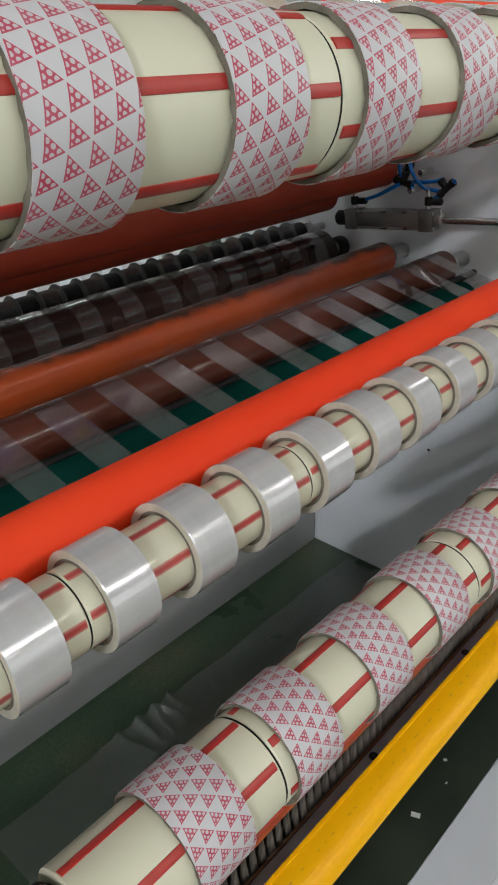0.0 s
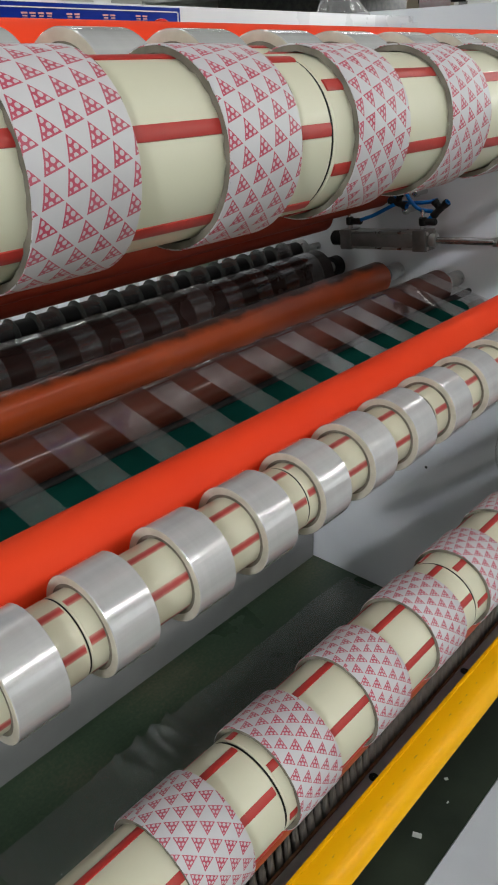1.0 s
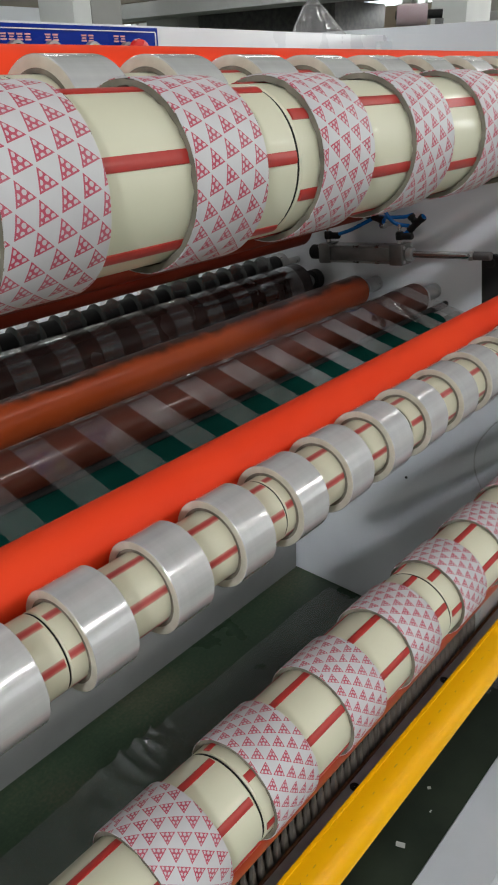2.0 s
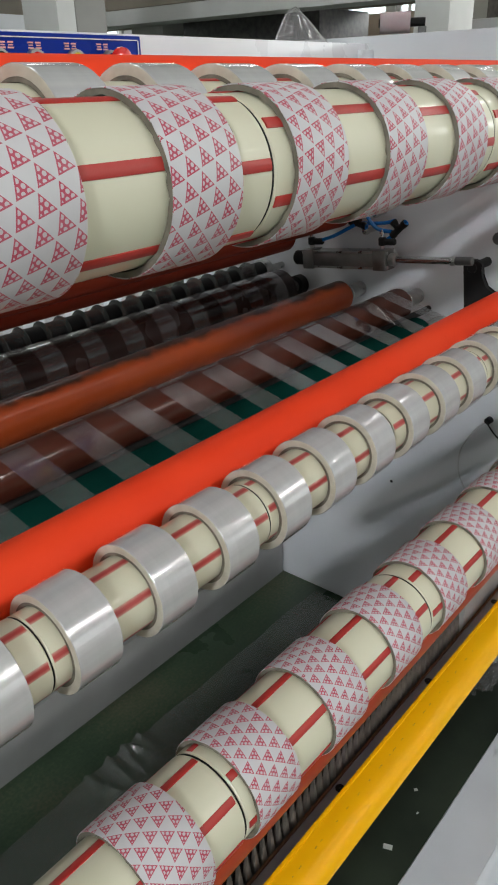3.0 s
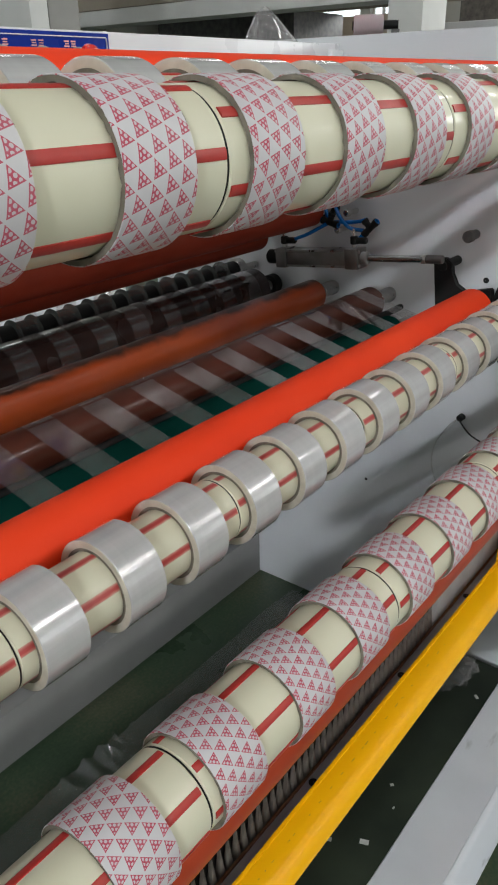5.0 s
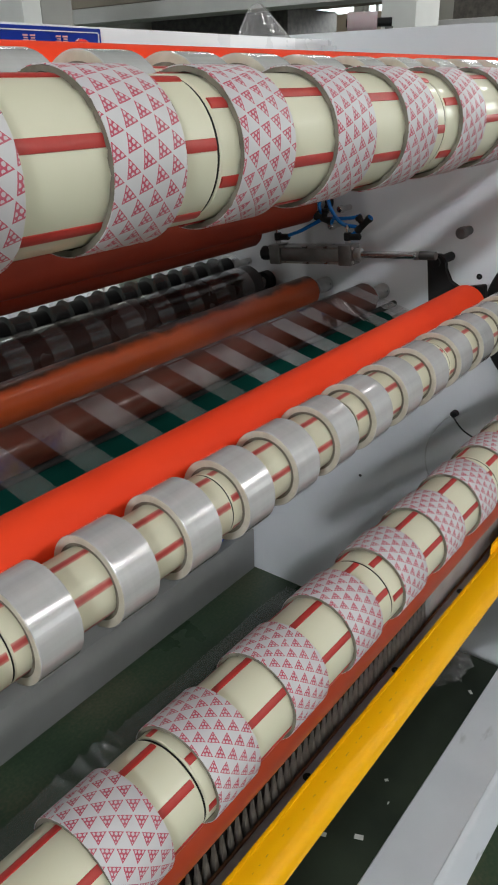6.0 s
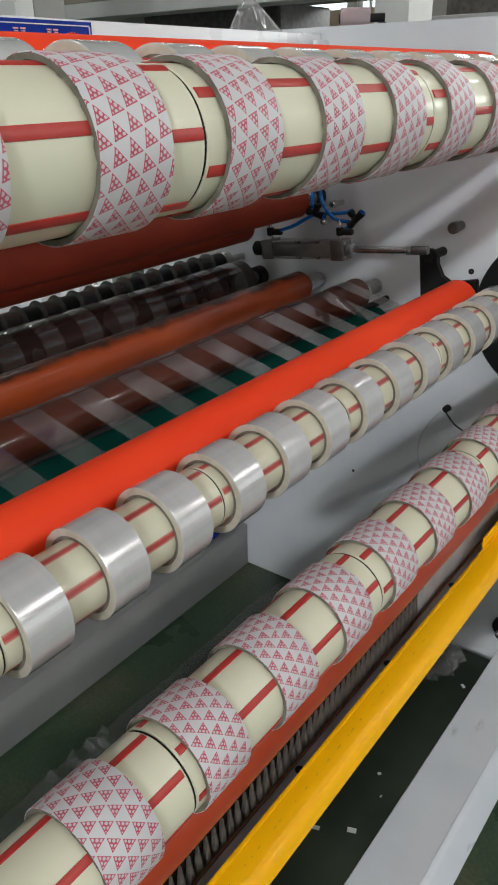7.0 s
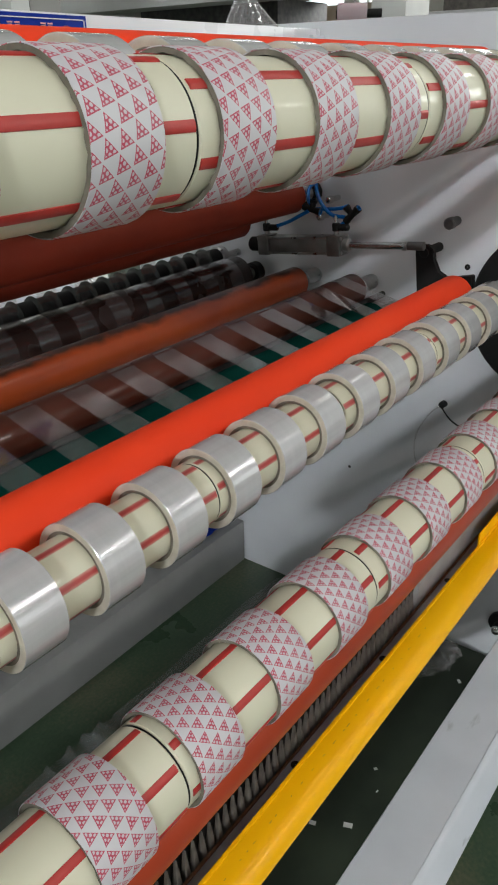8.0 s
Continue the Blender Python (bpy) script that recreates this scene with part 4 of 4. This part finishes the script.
def clamp_knob():
    t = thing("clamp_knob", (PLATE_X - 0.001, 0.112, 0.137), "black clamp knob with a bright ball on the side plate", "knob")
    bm = bmesh.new()
    lathe(bm, [(0, 0.0005), (0, 0.030), (-0.012, 0.030), (-0.016, 0.026), (-0.018, 0.012), (-0.03, 0.011), (-0.03, 0.0005)], 32)
    part("boss", bm, BLACK, t)
    bm = bmesh.new()
    bmesh.ops.create_uvsphere(bm, u_segments=20, v_segments=12, radius=0.012)
    part("ball", bm, CHROME, t, "chromed ball", (-0.0405, 0, 0))


clamp_knob()

# eye screw and thin wire on the side plate
bm = bmesh.new()
rod(bm, -0.02, 0.0, 0.008, 20, 0.003)
solid("cable_gland", bm, BLACK, (PLATE_X - 0.0005, 0.323, 0.689), "small black cable gland on the side plate", "cable gland")
bm = bmesh.new()
pipe(bm, [(0, 0, 0), (-0.01, 0.02, -0.02), (-0.01, 0.05, -0.08), (-0.01, 0.05, -0.14), (-0.005, 0.03, -0.19)], 0.0018, 8)
solid("thin_wire", bm, FILM, (1.068, 0.323, 0.689), "thin clear tube hanging from the gland", "cable")
bm = bmesh.new()
pipe(bm, [(0, 0, 0), (-0.01, -0.04, -0.03), (-0.01, -0.12, -0.05), (-0.01, -0.2, -0.04), (-0.005, -0.3, -0.02)], 0.0019, 8)
solid("thin_wire", bm, BLACK, (1.068, 0.323, 0.689), "thin black cable along the side plate", "cable")


# ---- cross rail with the control panel ----
def cross_rail():
    r = thing("cross_rail", (0.07, 0.69, 1.38), "white painted steel cross beam above the rollers", "machine frame")
    bm = bmesh.new()
    block(bm, (LEFT_X - 0.07 + 0.003, 0, 0), (PLATE_X - 0.07 - 0.003, 0.14, 0.102), 0.003)
    part("beam", bm, WHITE_PAINT, r)
    bm = bmesh.new()
    block(bm, (PLATE_X - 0.07 - 0.05, -0.012, 0.0), (PLATE_X - 0.07 - 0.004, -0.0005, 0.09), 0.002)
    br = part("bracket", bm, PLATE, r)
    bm = bmesh.new()
    rod(bm, -0.008, 0.0, 0.009, 20, 0.002, axis="y")
    part("cap_screw", bm, DARK_STEEL, br, "", (PLATE_X - 0.07 - 0.028, -0.012, 0.055))
    return r


cross_rail()


def control_panel():
    """Blue enamel plate with a white border, lettering too small to read as bars, and push buttons."""
    p = thing("control_panel", (0.0, 0.688, 1.40), "blue enamelled control panel with round push buttons", "control panel")
    bm = bmesh.new()
    block(bm, (-0.5, -0.003, 0.0), (0.406, 0.0, 0.079), 0.001)
    part("panel_face", bm, BLUE, p)
    bm = bmesh.new()
    block(bm, (-0.49, -0.0045, 0.0725), (0.399, -0.0031, 0.0738))
    block(bm, (0.3995, -0.0045, 0.006), (0.4008, -0.0031, 0.0725))
    part("white_border", bm, WHITE_PAINT, p, "thin white border line")
    for i, (x, n) in enumerate(((0.151, 4), (0.208, 2), (0.269, 2), (0.328, 2))):
        bm = bmesh.new()
        for k in range(n):
            cx = x + (k - (n - 1) / 2) * 0.0125
            block(bm, (cx - 0.0042, -0.0045, 0.0655), (cx + 0.0042, -0.0031, 0.0675))
            block(bm, (cx - 0.003, -0.0045, 0.0625), (cx + 0.0035, -0.0031, 0.0640))
            block(bm, (cx - 0.0042, -0.0045, 0.059), (cx + 0.0045, -0.0031, 0.061))
        part("caption_bar", bm, LETTER, p, "unreadable pink caption")
    for x, cap, big in ((0.148, GREEN_RUBBER, False), (0.206, RED_KNOB, False), (0.275, YELLOW_KNOB, False), (0.34, RED_KNOB, True)):
        bm = bmesh.new()
        lathe(bm, [(-0.012, 0.0105), (-0.012, 0.0138), (-0.010, 0.0145), (-0.0035, 0.0145)], 32, axis="y")
        ring = part("button_ring", bm, STEEL, p, "chromed button bezel", (x, 0, 0.045))
        bm = bmesh.new()
        if big:
            lathe(bm, [(-0.042, 0.0005), (-0.041, 0.010), (-0.037, 0.0165), (-0.031, 0.018), (-0.027, 0.0165), (-0.025, 0.009), (-0.0035, 0.009)], 32, axis="y")
            part("mushroom_button", bm, cap, ring, "red mushroom stop button")
        else:
            lathe(bm, [(-0.016, 0.0005), (-0.0155, 0.008), (-0.013, 0.0102), (-0.0035, 0.0102)], 32, axis="y")
            part("push_button", bm, cap, ring)
    return p


control_panel()


# ---- plastic bag on the cross rail ----
def crumpled(name, at, size, label, seed, mat=None, peak=1.0, category="plastic bag", flat=False):
    bm = bmesh.new()
    bmesh.ops.create_icosphere(bm, subdivisions=4, radius=1.0)
    off = Vector((seed * 3.1, seed * 1.7, 0))
    for v in bm.verts:
        c = v.co.copy()
        d = abs(noise.noise(c * 1.7 + off)) + 0.5 * abs(noise.noise(c * 4.3 + off)) + 0.25 * abs(noise.noise(c * 9.0 + off))
        s = 0.62 + 0.75 * d
        zz = (c.z * 0.5 + 0.5)
        taper = 1.0 if flat else max(0.08, 1.0 - peak * zz)
        v.co = Vector((c.x * s * size[0] * taper, c.y * s * size[1] * taper, (zz * (0.8 + 0.4 * d)) * size[2]))
    z0 = min(v.co.z for v in bm.verts)
    for v in bm.verts:
        v.co.z -= z0
    return solid(name, bm, mat or BAG, at, label, category)


def tent_bag(at, label):
    """An empty bag that stands up in a peak, with folds running down from it."""
    bm = bmesh.new()
    rings, seg, prev = 12, 60, None
    apex = bm.verts.new((-0.018, 0, 0.066))
    for i in range(1, rings + 1):
        f = i / rings
        ring = []
        for k in range(seg):
            a = 2 * math.pi * k / seg
            fold = 1 + 0.28 * (abs(noise.noise(Vector((math.cos(a) * 3.1, math.sin(a) * 3.1, 0.7)))) - 0.25) + 0.05 * noise.noise(Vector((math.cos(a) * 9, math.sin(a) * 9, f * 5)))
            bulge = f ** (0.9 if math.cos(a) > 0 else 0.65)
            dent = 0.004 * noise.noise(Vector((math.cos(a) * 2.5, math.sin(a) * 2.5, f * 4)))
            ring.append(bm.verts.new((-0.018 * (1 - f) + 0.075 * bulge * fold * math.cos(a) + 0.006 * f, 0.045 * bulge * fold * math.sin(a), max(0.0, 0.066 * (1 - f) + dent * (1 - f)))))
        for k in range(seg):
            k2 = (k + 1) % seg
            bm.faces.new((apex, ring[k], ring[k2]) if prev is None else (prev[k], ring[k], ring[k2], prev[k2]))
        prev = ring
    solid("plastic_bag", bm, BAG, at, label, "plastic bag")


tent_bag((0.93, 0.76, 1.4825), "clear plastic bag standing in a peak on the cross beam")
crumpled("plastic_bag", (0.98, 0.25, 0.001), (0.10, 0.09, 0.09), "crumpled clear plastic scrap on the floor", 7, peak=0.5)
crumpled("blue_wrapper", (0.985, 0.985, 0.147), (0.13, 0.050, 0.07), "crumpled dark blue plastic wrapper", 9, BLUE, 0.4, "wrapper")


# ---- sheets of clear film and scraps lying on the floor ----
def film_sheet():
    """A long web of clear film lying on the floor: smooth swells, with sharp creases where it bunches up."""
    bm = bmesh.new()
    nx, ny = 190, 50
    grid = []
    for i in range(nx):
        row = []
        for j in range(ny):
            x, v = -0.15 + 1.22 * i / nx, j / ny
            edge = 0.80 + 0.010 * noise.noise(Vector((x * 5, 3, 0)))
            y = 0.40 + (edge - 0.40) * v
            bunch = math.exp(-((x - 0.25) / 0.14) ** 2) * max(0.0, v - 0.55) / 0.45
            crease = 1.0 - abs(noise.noise(Vector((x * 26, y * 7, 4))))
            z = 0.003 + 0.006 * abs(noise.noise(Vector((x * 4, y * 4, 2)))) + bunch * (0.034 * crease ** 4 + 0.016 * abs(noise.noise(Vector((x * 45, y * 30, 1)))))
            row.append(bm.verts.new((x, y, z)))
        grid.append(row)
    for i in range(nx - 1):
        for j in range(ny - 1):
            bm.faces.new((grid[i][j], grid[i + 1][j], grid[i + 1][j + 1], grid[i][j + 1]))
    bmesh.ops.solidify(bm, geom=list(bm.faces), thickness=0.0005)
    z0 = min(v.co.z for v in bm.verts)
    for v in bm.verts:
        v.co.z -= z0 - 0.001
    solid("film_sheet", bm, SHEET, (0, 0, 0), "creased sheet of clear film lying on the floor", "plastic film")


film_sheet()


def scraps():
    rnd = random.Random(31)
    bm0 = bmesh.new()
    block(bm0, (-0.009, -0.007, 0.0), (0.009, 0.007, 0.001))
    me = finish("paper_scrap", bm0, PAPER)
    spots = [(0.43, 0.174, 0.0305)] + [(rnd.uniform(0.0, 1.0), rnd.uniform(0.03, 0.33), 0.0305) for i in range(14)] + \
            [(rnd.uniform(0.2, 0.9), rnd.uniform(-0.4, -0.05), 0.0005) for i in range(10)] + [(rnd.uniform(-0.3, 0.4), rnd.uniform(0.38, 0.44), 0.0005) for i in range(4)]
    for i, (x, y, z) in enumerate(spots):
        ob = new("paper_scrap", me)
        k = 1.0 if i == 0 else rnd.uniform(0.3, 0.8)
        ob.matrix_world = pose(x, y, z, 0, 0, rnd.uniform(0, 180)) @ Matrix.Diagonal((k, k * rnd.uniform(0.5, 1), 1, 1))
        tagged(ob, "small torn scrap of white paper", "paper scrap", "paper scraps")


scraps()


# ---- the hall behind the machine ----
def hall_things():
    plain_box("column", (2.86, 4.0, 0), (3.0, 4.35, 4.999), PALE_POST, "white painted square factory column", "column", bevel=0.004)
    plain_box("column", (3.02, 4.02, 0), (3.27, 4.3, 4.999), CONCRETE, "beige concrete factory column", "column", bevel=0.004)
    plain_box("beam", (6.0, 3.3, 2.04), (6.35, 12.9, 2.19), PALE_POST, "long pale grey overhead beam", "beam", bevel=0.01)
    plain_box("mezzanine", (6.0, 3.3, 2.195), (8.3, 12.9, 2.9), BEIGE, "taupe painted slab over the far bay", "mezzanine")
    plain_box("column", (6.9, 7.15, 0), (7.3, 7.7, 2.19), PALE_POST, "pale grey painted factory column", "column", bevel=0.01)
    plain_box("column", (5.95, 2.9, 0), (6.4, 3.22, 4.999), PALE_POST, "pale grey painted factory column", "column", bevel=0.01)
    plain_box("cabinet", (1.9, 5.2, 0), (3.9, 5.9, 1.93), PLATE, "grey steel factory cabinet", "cabinet", bevel=0.01)
    plain_box("machine_housing", (7.0, 4.9, 0), (8.0, 6.9, 2.13), DARK_STEEL, "dark steel housing of another machine", "machine", bevel=0.02)
    plain_box("machine_housing", (9.6, 2.4, 0), (12.0, 4.2, 2.45), DARK_STEEL, "dark steel housing of another machine", "machine", bevel=0.02)
    plain_box("machine_housing", (8.6, 2.2, 0), (9.2, 4.0, 2.02), PLATE, "pale grey housing of another machine", "machine", bevel=0.02)
    plain_box("partition", (9.0, 4.7, 0), (9.1, 7.6, 2.19), BEIGE, "low beige partition wall in the hall", "partition")
    r = thing("stored_roll", (5.13, 2.93, 1.80), "stored roll in white paper printed with red triangles", "paper roll")
    r.rotation_euler = (0, 0, radians(-60))
    bm = bmesh.new()
    lathe(bm, [(-0.11, 0.0005), (-0.11, 0.070), (-0.108, 0.072), (0.108, 0.072), (0.11, 0.070), (0.11, 0.0005)], 40)
    part("printed_wrap", bm, PRINT, r)
    bm = bmesh.new()
    rod(bm, -0.12, 0.22, 0.03, 20)
    part("spindle", bm, BLACK, r)
    for x in (0.0, 0.2):
        bm = bmesh.new()
        block(bm, (x - 0.03, -0.04, -1.80), (x + 0.03, 0.04, -0.0725 if x < 0.1 else -0.0305), 0.004)
        part("stand_leg", bm, DARK_STEEL, r)


hall_things()
